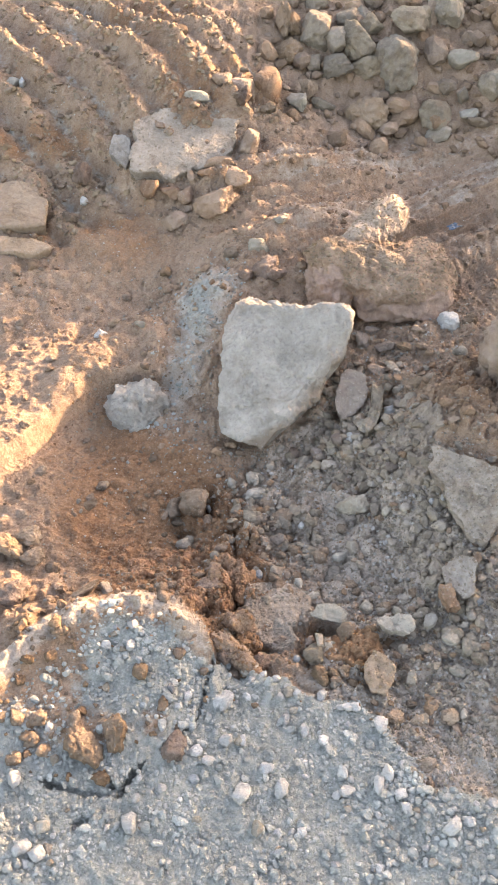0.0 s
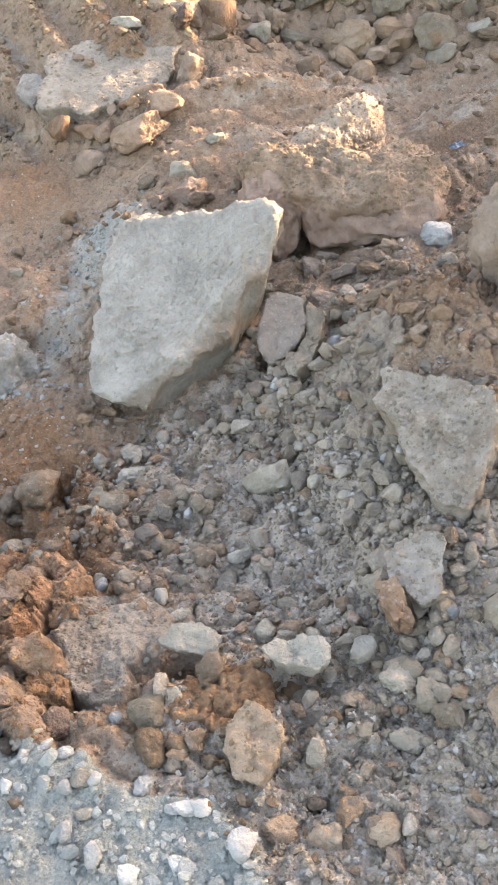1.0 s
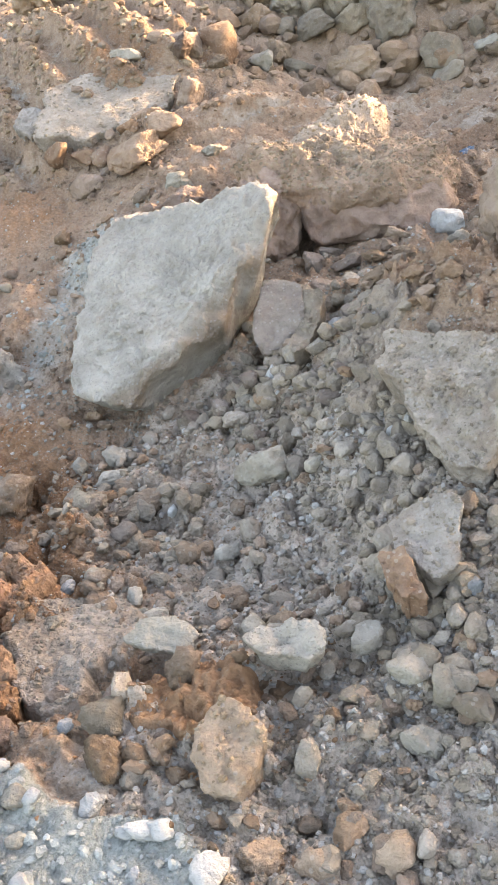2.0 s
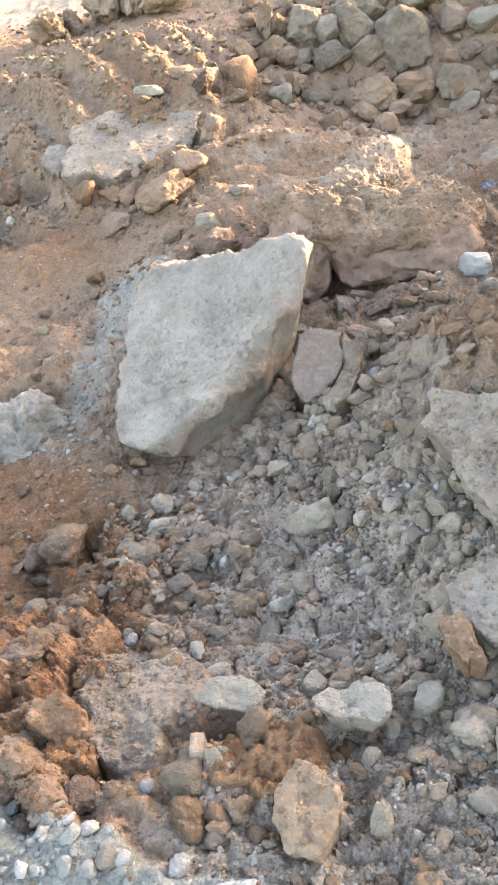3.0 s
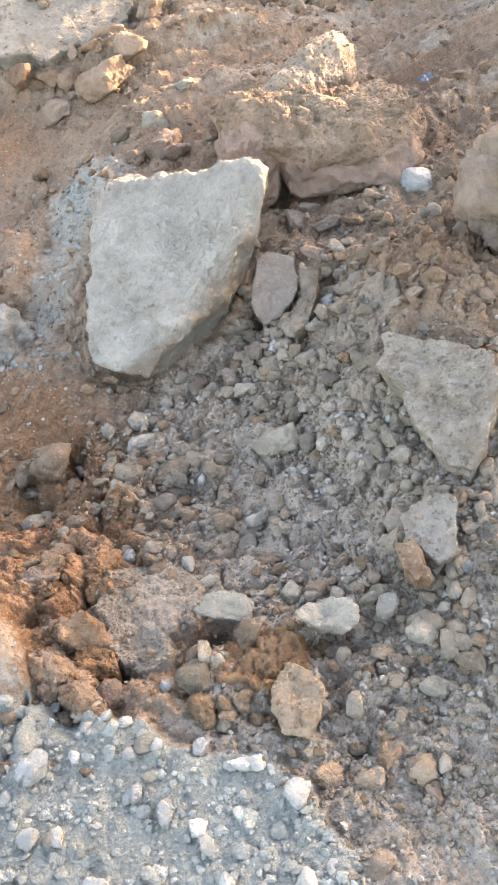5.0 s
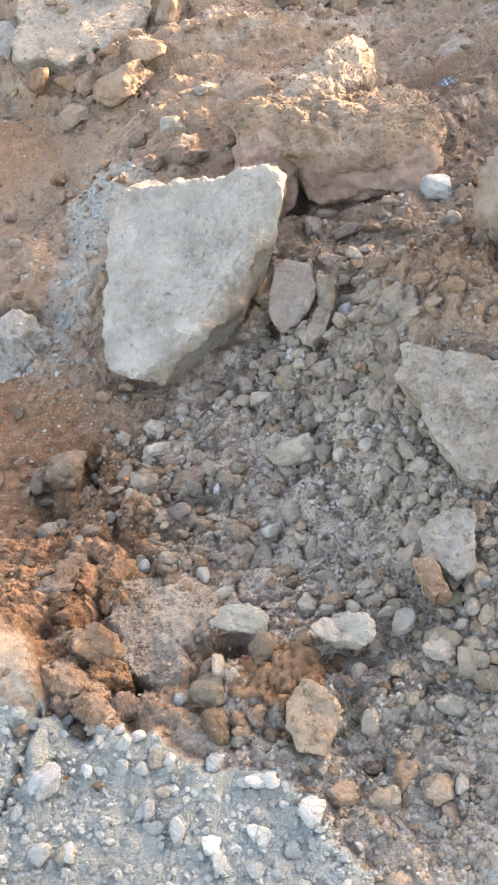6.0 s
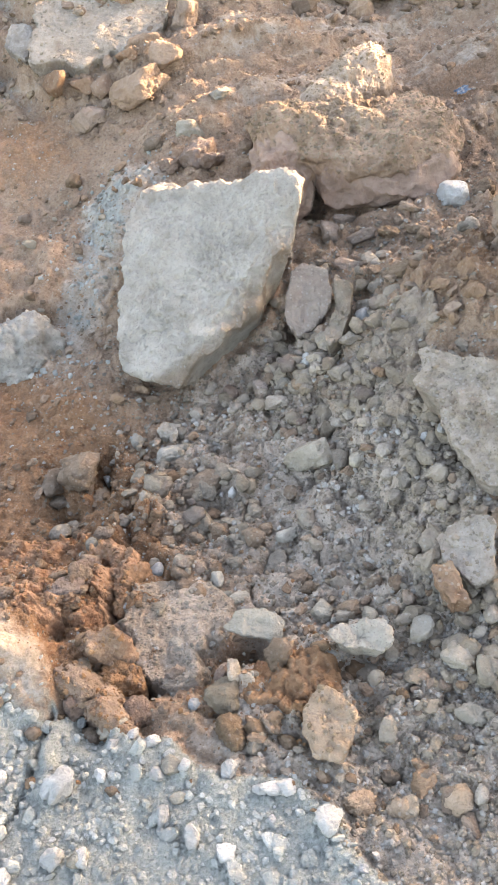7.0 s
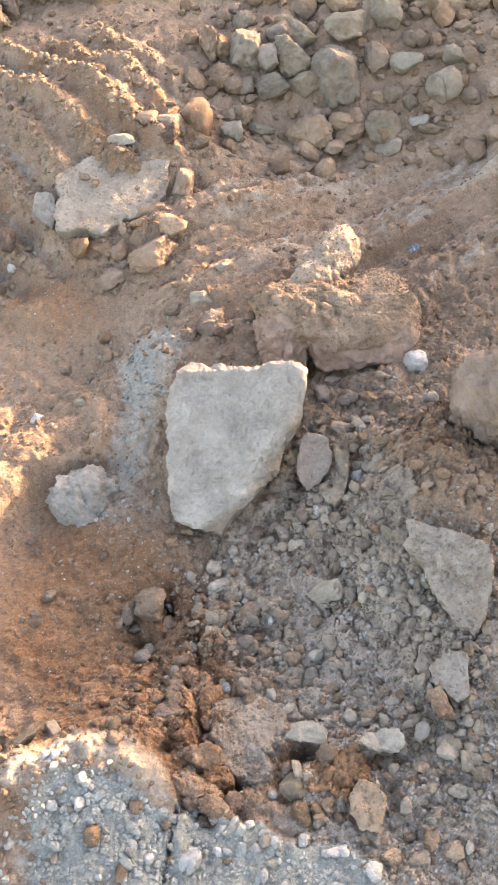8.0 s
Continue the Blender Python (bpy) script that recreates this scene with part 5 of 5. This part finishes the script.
stone("brown", -0.239, 0.874, 0.03, 0.044, 0.035, 17, sink=0.42)
stone("brown", -0.498, 0.784, 0.037, 0.043, 0.035, 34, sink=0.42)
stone("brown", -0.448, 0.783, 0.032, 0.039, 0.031, 31, sink=0.42)
stone("brown", -0.465, 0.735, 0.041, 0.032, 0.026, 34, sink=0.42)
stone("brown", -0.431, 0.712, 0.036, 0.03, 0.024, 33, sink=0.42)
stone("brown", -0.494, 0.695, 0.031, 0.032, 0.025, 37, sink=0.42)
# far
stone("tan", -0.579, 1.295, 0.068, 0.054, 0.043, 25)
stone("tan", -0.557, 1.23, 0.064, 0.043, 0.035, 25)
stone("tan", -0.618, 1.253, 0.058, 0.076, 0.061, 27)
stone("brown", -0.42, 1.517, 0.038, 0.039, 0.031, 17)
stone("brown", -0.59, 1.531, 0.038, 0.025, 0.02, 22)
stone("orange", -0.578, 1.107, 0.083, 0.06, 0.048, 29)
stone("brown", -0.41, 1.102, 0.11, 0.036, 0.029, 22)
stone("grey", -0.351, 1.123, 0.028, 0.049, 0.039, 19)
stone("white", -0.485, 2.09, 0.044, 0.033, 0.026, 14)
stone("pale", -0.357, 2.118, 0.033, 0.026, 0.021, 10)
stone("tan", -0.454, 2.172, 0.045, 0.027, 0.022, 13)
stone("tan", -0.624, 1.965, 0.043, 0.029, 0.023, 18)
stone("brown", -0.658, 2.661, 0.058, 0.058, 0.046, 15)
stone("orange", -0.627, 2.819, 0.084, 0.092, 0.074, 13)
stone("pale", 0.031, 2.419, 0.073, 0.057, 0.045, 0)
stone("brown", -0.065, 2.4, 0.054, 0.039, 0.031, 2)
stone("brown", -0.295, 2.4, 0.035, 0.043, 0.034, 8)
stone("pale", 0.108, 2.513, 0.051, 0.033, 0.026, -2)
stone("orange", 0.053, 2.306, 0.094, 0.086, 0.068, 0)
stone("orange", 0.09, 2.271, 0.067, 0.051, 0.041, -1)
stone("orange", -0.01, 2.28, 0.056, 0.044, 0.035, 1)
stone("sand", -0.122, 2.643, 0.162, 0.106, 0.085, 3, sink=0.12)
stone("sand", -0.046, 2.737, 0.086, 0.089, 0.071, 2, sink=0.12)
stone("sand", -0.113, 2.829, 0.108, 0.052, 0.041, 3, sink=0.12)
stone("sand", -0.271, 2.627, 0.095, 0.07, 0.06, 7, sink=0.15)
stone("reddish", -0.361, 2.734, 0.07, 0.078, 0.062, 8, sink=0.12)
stone("reddish", -0.295, 2.737, 0.075, 0.058, 0.047, 7, sink=0.12)
stone("reddish", -0.232, 2.718, 0.07, 0.066, 0.053, 6, sink=0.12)
stone("reddish", -0.161, 2.779, 0.062, 0.047, 0.038, 4, sink=0.12)
stone("sand", 0.006, 2.953, 0.072, 0.114, 0.091, 1, sink=0.12)
stone("sand", -0.027, 3.18, 0.118, 0.086, 0.069, 1, sink=0.12)
stone("sand", -0.103, 3.201, 0.087, 0.065, 0.052, 2, sink=0.12)
stone("pale", -0.198, 3.103, 0.095, 0.046, 0.037, 4)
stone("orange", -0.026, 3.105, 0.065, 0.085, 0.068, 1)
stone("brown", 0.071, 3.137, 0.066, 0.047, 0.038, -1)
stone("white", -0.613, 2.734, 0.029, 0.039, 0.031, 13)
stone("pale", -0.929, 3.276, 0.067, 0.04, 0.032, 16)
stone("white", -0.897, 3.257, 0.027, 0.044, 0.036, 16)
# pile
stone("reddish", 0.066, 3.252, 0.124, 0.141, 0.113, -1)
stone("pale", 0.186, 3.28, 0.082, 0.076, 0.061, -3)
stone("dusty", 0.304, 3.346, 0.101, 0.054, 0.044, -5)
stone("dusty", 0.29, 3.648, 0.143, 0.155, 0.124, -4)
stone("dusty", 0.364, 3.59, 0.104, 0.144, 0.115, -5)
stone("dusty", 0.464, 3.58, 0.165, 0.153, 0.122, -7)
stone("dusty", 0.594, 3.484, 0.203, 0.224, 0.179, -9)
stone("dusty", 0.686, 3.66, 0.194, 0.146, 0.117, -10)
stone("dusty", 0.479, 3.495, 0.14, 0.094, 0.075, -7)
stone("tan", 0.481, 3.301, 0.172, 0.134, 0.107, -8)
stone("dusty", 0.264, 3.517, 0.094, 0.094, 0.075, -4)
stone("dusty", 0.368, 3.506, 0.141, 0.103, 0.083, -5)
stone("brown", 0.158, 3.536, 0.118, 0.095, 0.076, -2)
stone("brown", 0.236, 3.393, 0.083, 0.092, 0.073, -3)
stone("pale", 0.878, 3.479, 0.121, 0.094, 0.075, -14)
stone("dusty", 0.755, 3.274, 0.136, 0.125, 0.1, -12)
stone("dusty", 0.762, 3.202, 0.104, 0.07, 0.056, -13)
stone("pale", 0.89, 3.278, 0.078, 0.058, 0.047, -15)
stone("dusty", 0.976, 3.363, 0.101, 0.114, 0.091, -16)
stone("dusty", 0.872, 3.348, 0.046, 0.077, 0.062, -14)
stone("dusty", 0.517, 3.67, 0.095, 0.107, 0.086, -7)
stone("dusty", 0.425, 3.718, 0.12, 0.099, 0.079, -6)
stone("brown", 0.184, 3.665, 0.072, 0.122, 0.097, -2)
stone("brown", 0.801, 3.382, 0.092, 0.069, 0.055, -13)
stone("brown", 0.812, 3.234, 0.091, 0.058, 0.046, -13)
stone("brown", 0.925, 3.226, 0.1, 0.053, 0.043, -15)
stone("tan", -0.775, 4.079, 0.165, 0.196, 0.157, 18)
stone("tan", -0.584, 4.313, 0.172, 0.207, 0.166, 14)
stone("tan", -0.46, 4.342, 0.148, 0.238, 0.19, 12)
stone("tan", -0.304, 4.279, 0.218, 0.174, 0.139, 10)
stone("tan", -0.113, 4.506, 0.152, 0.122, 0.098, 7)
stone("brown", -0.707, 4.201, 0.097, 0.144, 0.115, 16)
stone("brown", 0.22, 4.424, 0.123, 0.107, 0.085, 3)
stone("brown", 0.414, 4.311, 0.144, 0.114, 0.091, 0)
stone("brown", 0.602, 4.26, 0.118, 0.101, 0.081, -3)
stone("dusty", 0.834, 3.753, 0.146, 0.168, 0.134, -7)
stone("brown", 1.008, 3.923, 0.13, 0.101, 0.08, -10)
stone("dusty", 1.013, 3.362, 0.115, 0.125, 0.1, -12)
stone("dusty", 1.063, 3.472, 0.098, 0.087, 0.069, -12)
stone("brown", 1.036, 3.847, 0.127, 0.098, 0.079, -10)
stone("dusty", 0.478, 3.751, 0.085, 0.097, 0.077, -1)
stone("dusty", 0.288, 3.845, 0.096, 0.1, 0.08, 2)
stone("brown", 0.137, 3.697, 0.063, 0.144, 0.116, 4)
stone("brown", 0.314, 4.155, 0.14, 0.082, 0.066, 1)
stone("brown", 0.701, 4.08, 0.136, 0.106, 0.085, -5)
stone("sand", 0.622, 0.900, 0.09, 0.085, 0.08, 10, sink=0.2)
stone("sand", 0.615, 0.815, 0.06, 0.05, 0.045, -20, sink=0.2)
stone("dusty", 0.630, 1.040, 0.09, 0.08, 0.06, 15, sink=0.35)

# ---- scattered small pieces ----
def scatter(name, colour, label, category, n, box, weight, smallest, largest, seed, sub=1, sink=0.3, flat=0.75, lumpy=0.0):
    """Very many small pieces in one mesh, more of them where weight(x, y) is high."""
    rng = np.random.RandomState(seed)
    x, y = rng.uniform(box[0], box[1], n * 6), rng.uniform(box[2], box[3], n * 6)
    keep = rng.rand(n * 6) < np.clip(weight(x, y), 0, 1)
    x, y = x[keep][:n], y[keep][:n]
    n = len(x)
    size = smallest * (largest / smallest) ** (rng.rand(n) ** 2.2)
    z = ground_height(x, y)
    shapes = [rock_points(sub, seed * 50 + k, 7 + k % 4 if lumpy else 6 + k % 3, 12.0 if lumpy else 60.0, 0.09 + lumpy, lumpy)[0] for k in range(12)]
    f = ico(sub)[1]
    pick = rng.randint(0, 12, n)
    base = np.array(shapes)[pick] * np.column_stack([rng.uniform(0.8, 1.3, n), rng.uniform(0.7, 1.0, n), rng.uniform(0.55, 0.95, n) * flat])[:, None, :] * size[:, None, None]
    a, tx, ty = rng.uniform(0, 2 * np.pi, n), rng.uniform(-0.5, 0.5, n), rng.uniform(-0.5, 0.5, n)
    for angle, i, j in ((tx, 1, 2), (ty, 0, 2), (a, 0, 1)):
        c, s = np.cos(angle)[:, None], np.sin(angle)[:, None]
        p, q = base[:, :, i].copy(), base[:, :, j].copy()
        base[:, :, i], base[:, :, j] = c * p - s * q, s * p + c * q
    base += np.column_stack([x, y, z + size * flat * (0.38 - sink)])[:, None, :]
    faces = (f[None] + (np.arange(n) * base.shape[1])[:, None, None]).reshape(-1, 3)
    me = array_mesh(name, base.reshape(-1, 3), faces, smooth=sub > 2)
    me.materials.append(MATS[colour])
    return tagged(new(name, me), label, category, kind="stuff")


def patchy(x, y, scale, z):
    return step(-0.35, 0.5, fbm(x * scale, y * scale, z, 3))


scatter("gravel", "gravel", "pale crushed gravel pressed into the crust", "gravel", 10500, (-0.8, 0.95, 0.3, 1.15), lambda x, y: gravel_mask(x, y) * np.clip(1 - 1.1 * lip(x, y), 0, 1) * (1 - 0.8 * hump_soil(x, y)) * (0.45 + 0.55 * patchy(x, y, 9, 20.0)), 0.004, 0.014, 3, 1)
scatter("gravel", "gravel", "larger pale gravel pieces lying on the crust", "gravel", 2000, (-0.8, 0.95, 0.3, 1.15), lambda x, y: gravel_mask(x, y) * np.clip(1 - 1.1 * lip(x, y), 0, 1) * (1 - 0.8 * hump_soil(x, y)) * (0.2 + 0.8 * patchy(x, y, 6, 21.0)), 0.008, 0.024, 4, 2, 0.25, 0.9)
scatter("rubble", "rubble", "broken grey stone chips covering the slope", "rubble", 1050, (-0.1, 0.85, 0.75, 2.1), lambda x, y: scree(x, y) ** 1.5 * patchy(x, y, 8, 22.0) ** 1.5 * (1 - blob(x, y, 0.64, 1.68, 0.13, 0.16)), 0.013, 0.040, 5, 2, 0.15, 0.9, 0.05)
scatter("rubble", "rubble", "fine grey stone chips between larger stones", "rubble", 9000, (-0.25, 0.9, 0.7, 2.2), lambda x, y: (0.2 * (1 - gravel_mask(x, y)) + 0.8 * scree(x, y)) * (1 - 0.6 * cloddy(x, y)), 0.003, 0.011, 6, 1)
scatter("rubble", "gravel", "crushed grey stone spilled beside the rock", "rubble", 520, (-0.4, 0.0, 1.6, 2.5), pale_strip, 0.004, 0.018, 7, 2, 0.4, 0.9)
scatter("rubble", "rubble", "small broken stones strewn over the hollow", "rubble", 3600, (-0.5, 0.95, 0.75, 2.4), lambda x, y: (1 - gravel_mask(x, y)) * (0.02 + 0.10 * patchy(x, y, 6, 27.0) + 0.7 * scree(x, y) * patchy(x, y, 7, 28.0)) * (1 - 0.9 * blob(x, y, -0.10, 1.15, 0.14, 0.16)) * (1 - 0.8 * cloddy(x, y)) * (1 - blob(x, y, 0.64, 1.68, 0.13, 0.16)), 0.005, 0.018, 13, 1, 0.22, 0.9)
scatter("rubble", "rubble", "mixed gravel and crumbs beside the crust", "rubble", 2400, (0.2, 0.8, 0.55, 1.05), lambda x, y: (1 - gravel_mask(x, y)) * blob(x, y, 0.46, 0.78, 0.18, 0.14), 0.003, 0.014, 16, 1, 0.25, 0.9)
scatter("soil_crumbs", "crumbs", "brown crumbs of dry soil", "soil", 7000, (-1.0, 1.1, 0.75, 3.2), lambda x, y: (1 - gravel_mask(x, y)) * (0.15 + 0.5 * patchy(x, y, 5, 23.0) + 0.6 * cloddy(x, y)) * (1 - 0.9 * blob(x, y, -0.10, 1.15, 0.14, 0.16)) * (1 - 0.85 * blob(x, y, -0.62, 1.80, 0.25, 0.28)), 0.003, 0.012, 8, 1)
scatter("soil_crumbs", "crumbs", "loose brown clods of soil", "soil", 1500, (-0.9, 1.1, 0.75, 3.3), lambda x, y: (1 - gravel_mask(x, y)) * (0.06 + 0.2 * patchy(x, y, 4, 24.0) + 0.4 * cloddy(x, y) + 0.7 * blob(x, y, 0.64, 1.68, 0.12, 0.15)) * (1 - 0.9 * blob(x, y, -0.10, 1.15, 0.14, 0.16)) * (1 - 0.85 * blob(x, y, -0.62, 1.80, 0.25, 0.28)), 0.012, 0.036, 9, 2, 0.2, 0.9, 0.12)
scatter("soil_crumbs", "red_crumbs", "orange crumbs of clay soil", "soil", 2600, (-0.6, 0.45, 0.8, 2.0), lambda x, y: 0.6 * blob(x, y, -0.15, 1.25, 0.18, 0.16) + 1.0 * blob(x, y, 0.25, 0.97, 0.07) + 0.5 * blob(x, y, -0.55, 1.85, 0.2, 0.12), 0.003, 0.010, 10, 1)
scatter("soil_crumbs", "clay_clods", "soft orange clods of clay soil", "soil", 230, (-0.65, 0.45, 0.65, 1.6), lambda x, y: 0.9 * blob(x, y, -0.06, 1.12, 0.10, 0.13) + 0.8 * blob(x, y, 0.27, 0.97, 0.07) + hump_soil(x, y) + 0.4 * blob(x, y, -0.08, 1.40, 0.08, 0.12), 0.010, 0.046, 14, 3, 0.25, 0.9, 0.14)
scatter("soil_crumbs", "tan_crumbs", "tan clods along the pressed ridges", "soil", 1900, (-1.2, 0.15, 2.4, 4.2), lambda x, y: lug_mask(x, y) * (0.15 + 0.85 * lug_crest(x, y) ** 2), 0.007, 0.032, 15, 2, 0.25, 0.9, 0.12)
scatter("rubble", "crumbs", "loose stones and clods on the rutted slope", "rubble", 1500, (-1.3, 1.5, 2.7, 4.6), lambda x, y: (0.25 + 0.75 * patchy(x, y, 3, 25.0)) * (1 - 0.9 * step(3.1, 2.95, y - 0.1 * x) * step(0.0, 0.15, x)), 0.010, 0.045, 11, 2)
scatter("rubble", "crumbs", "pile of grey and brown stones at the foot of the slope", "rubble", 700, (0.0, 1.5, 2.95, 4.8), lambda x, y: step(3.05, 3.35, y + 0.15 * np.abs(x - 0.5)) * step(-0.05, 0.2, x), 0.03, 0.12, 12, 2, 0.15, 1.0, 0.05)

scatter("rubble", "chips", "white grit strewn over the near slope", "rubble", 4200, (0.15, 0.8, 0.6, 1.25), lambda x, y: (1 - gravel_mask(x, y)) * (blob(x, y, 0.46, 0.80, 0.20, 0.14) + 0.7 * blob(x, y, 0.44, 1.00, 0.14, 0.12)), 0.002, 0.010, 17, 1, 0.25, 0.9)

scatter("rubble", "chips", "white grit strewn over the soil", "rubble", 3200, (-0.9, 0.9, 1.0, 3.2), lambda x, y: (1 - gravel_mask(x, y)) * (0.12 + 0.35 * patchy(x, y, 4, 33.0)), 0.003, 0.009, 18, 1, 0.25, 0.9)

scatter("rubble", "chips", "pale grit and small white chips among the broken stones", "rubble", 2600, (-0.1, 0.8, 0.85, 2.1), lambda x, y: (1 - gravel_mask(x, y)) * (0.75 * scree(x, y) + 0.25 * blob(x, y, 0.07, 1.08, 0.10, 0.10)) * (0.3 + 0.7 * patchy(x, y, 9, 37.0)), 0.003, 0.013, 19, 1, 0.1, 0.9)

# the larger pieces, one by one
def strew(n, box, weight, colours, smallest, largest, seed, where, group, sink):
    rng = np.random.RandomState(seed)
    placed = 0
    while placed < n:
        x, y = rng.uniform(*box[:2]), rng.uniform(*box[2:])
        if rng.rand() > float(weight(np.array([x]), np.array([y]))[0]):
            continue
        w = smallest + (largest - smallest) * rng.rand() ** 1.8
        stone(colours[rng.randint(len(colours))], round(x, 3), round(y, 3), w, w * rng.uniform(0.65, 0.95), w * rng.uniform(0.55, 0.85), rng.uniform(0, 180), where, group, sink)
        placed += 1


strew(110, (0.05, 0.75, 1.15, 1.95), lambda x, y: scree(x, y) ** 1.3 * patchy(x, y, 8, 22.0) * (1 - blob(x, y, 0.64, 1.68, 0.13, 0.16)), ("grey", "dusty", "dusty", "brown", "grey", "pink"), 0.018, 0.040, 71, "lying among loose rubble", "loose stones", 0.08)
strew(85, (-0.45, 0.55, 0.48, 1.08), lambda x, y: gravel_mask(x, y) * np.clip(1 - 1.1 * lip(x, y), 0, 1) * (1 - 0.8 * hump_soil(x, y)) * (0.25 + 0.75 * patchy(x, y, 6, 21.0)), ("white", "white", "pale", "blue", "white", "grey"), 0.012, 0.024, 72, "pressed into the gravel crust", "crust pebbles", 0.36)
strew(26, (-0.25, 0.75, 0.95, 1.45), lambda x, y: (1 - gravel_mask(x, y)) * (1 - blob(x, y, -0.10, 1.16, 0.12, 0.12)) * (0.25 + 0.75 * patchy(x, y, 7, 30.0)), ("dusty", "grey", "brown", "dusty"), 0.016, 0.040, 73, "lying on broken soil", "loose stones", 0.25)

strew(26, (0.02, 0.34, 1.54, 1.74), lambda x, y: step(0.075, 0.03, np.abs((x - 0.18) * 0.55 - (y - 1.625) * 0.83)), ("grey", "dusty", "grey", "brown"), 0.016, 0.036, 74, "lying below the large rock", "loose stones", 0.25)

# a scrap of blue plastic in the rut
def blue_scrap():
    bm = bmesh.new()
    bmesh.ops.create_grid(bm, x_segments=10, y_segments=8, size=0.5)
    for v in bm.verts:
        x, y = v.co.x, v.co.y
        v.co = (x * 0.038 + 0.003 * math.sin(y * 9), y * 0.026, 0.012 + 0.006 * noise.noise((x * 4, y * 4, 2)))
    bmesh.ops.solidify(bm, geom=bm.faces[:], thickness=0.0008)
    me = bpy.data.meshes.new("plastic_scrap")
    bm.to_mesh(me)
    bm.free()
    m, t, bsdf = node_material("blue_plastic")
    bsdf.inputs["Roughness"].default_value = 0.5
    pos = t.nodes.new("ShaderNodeNewGeometry").outputs["Position"]
    t.links.new(add_ramp(t, add_noise(t, pos, 90), [(0.45, (0.04, 0.075, 0.12)), (0.65, (0.13, 0.13, 0.13))]), bsdf.inputs["Base Color"])
    me.materials.append(m)
    ob = new("plastic_scrap", me)
    ob.matrix_world = pose(0.753, 2.68, height(0.753, 2.68), 12, -8, 30)
    tagged(ob, "small dusty scrap of blue plastic in the soil", "litter")


blue_scrap()
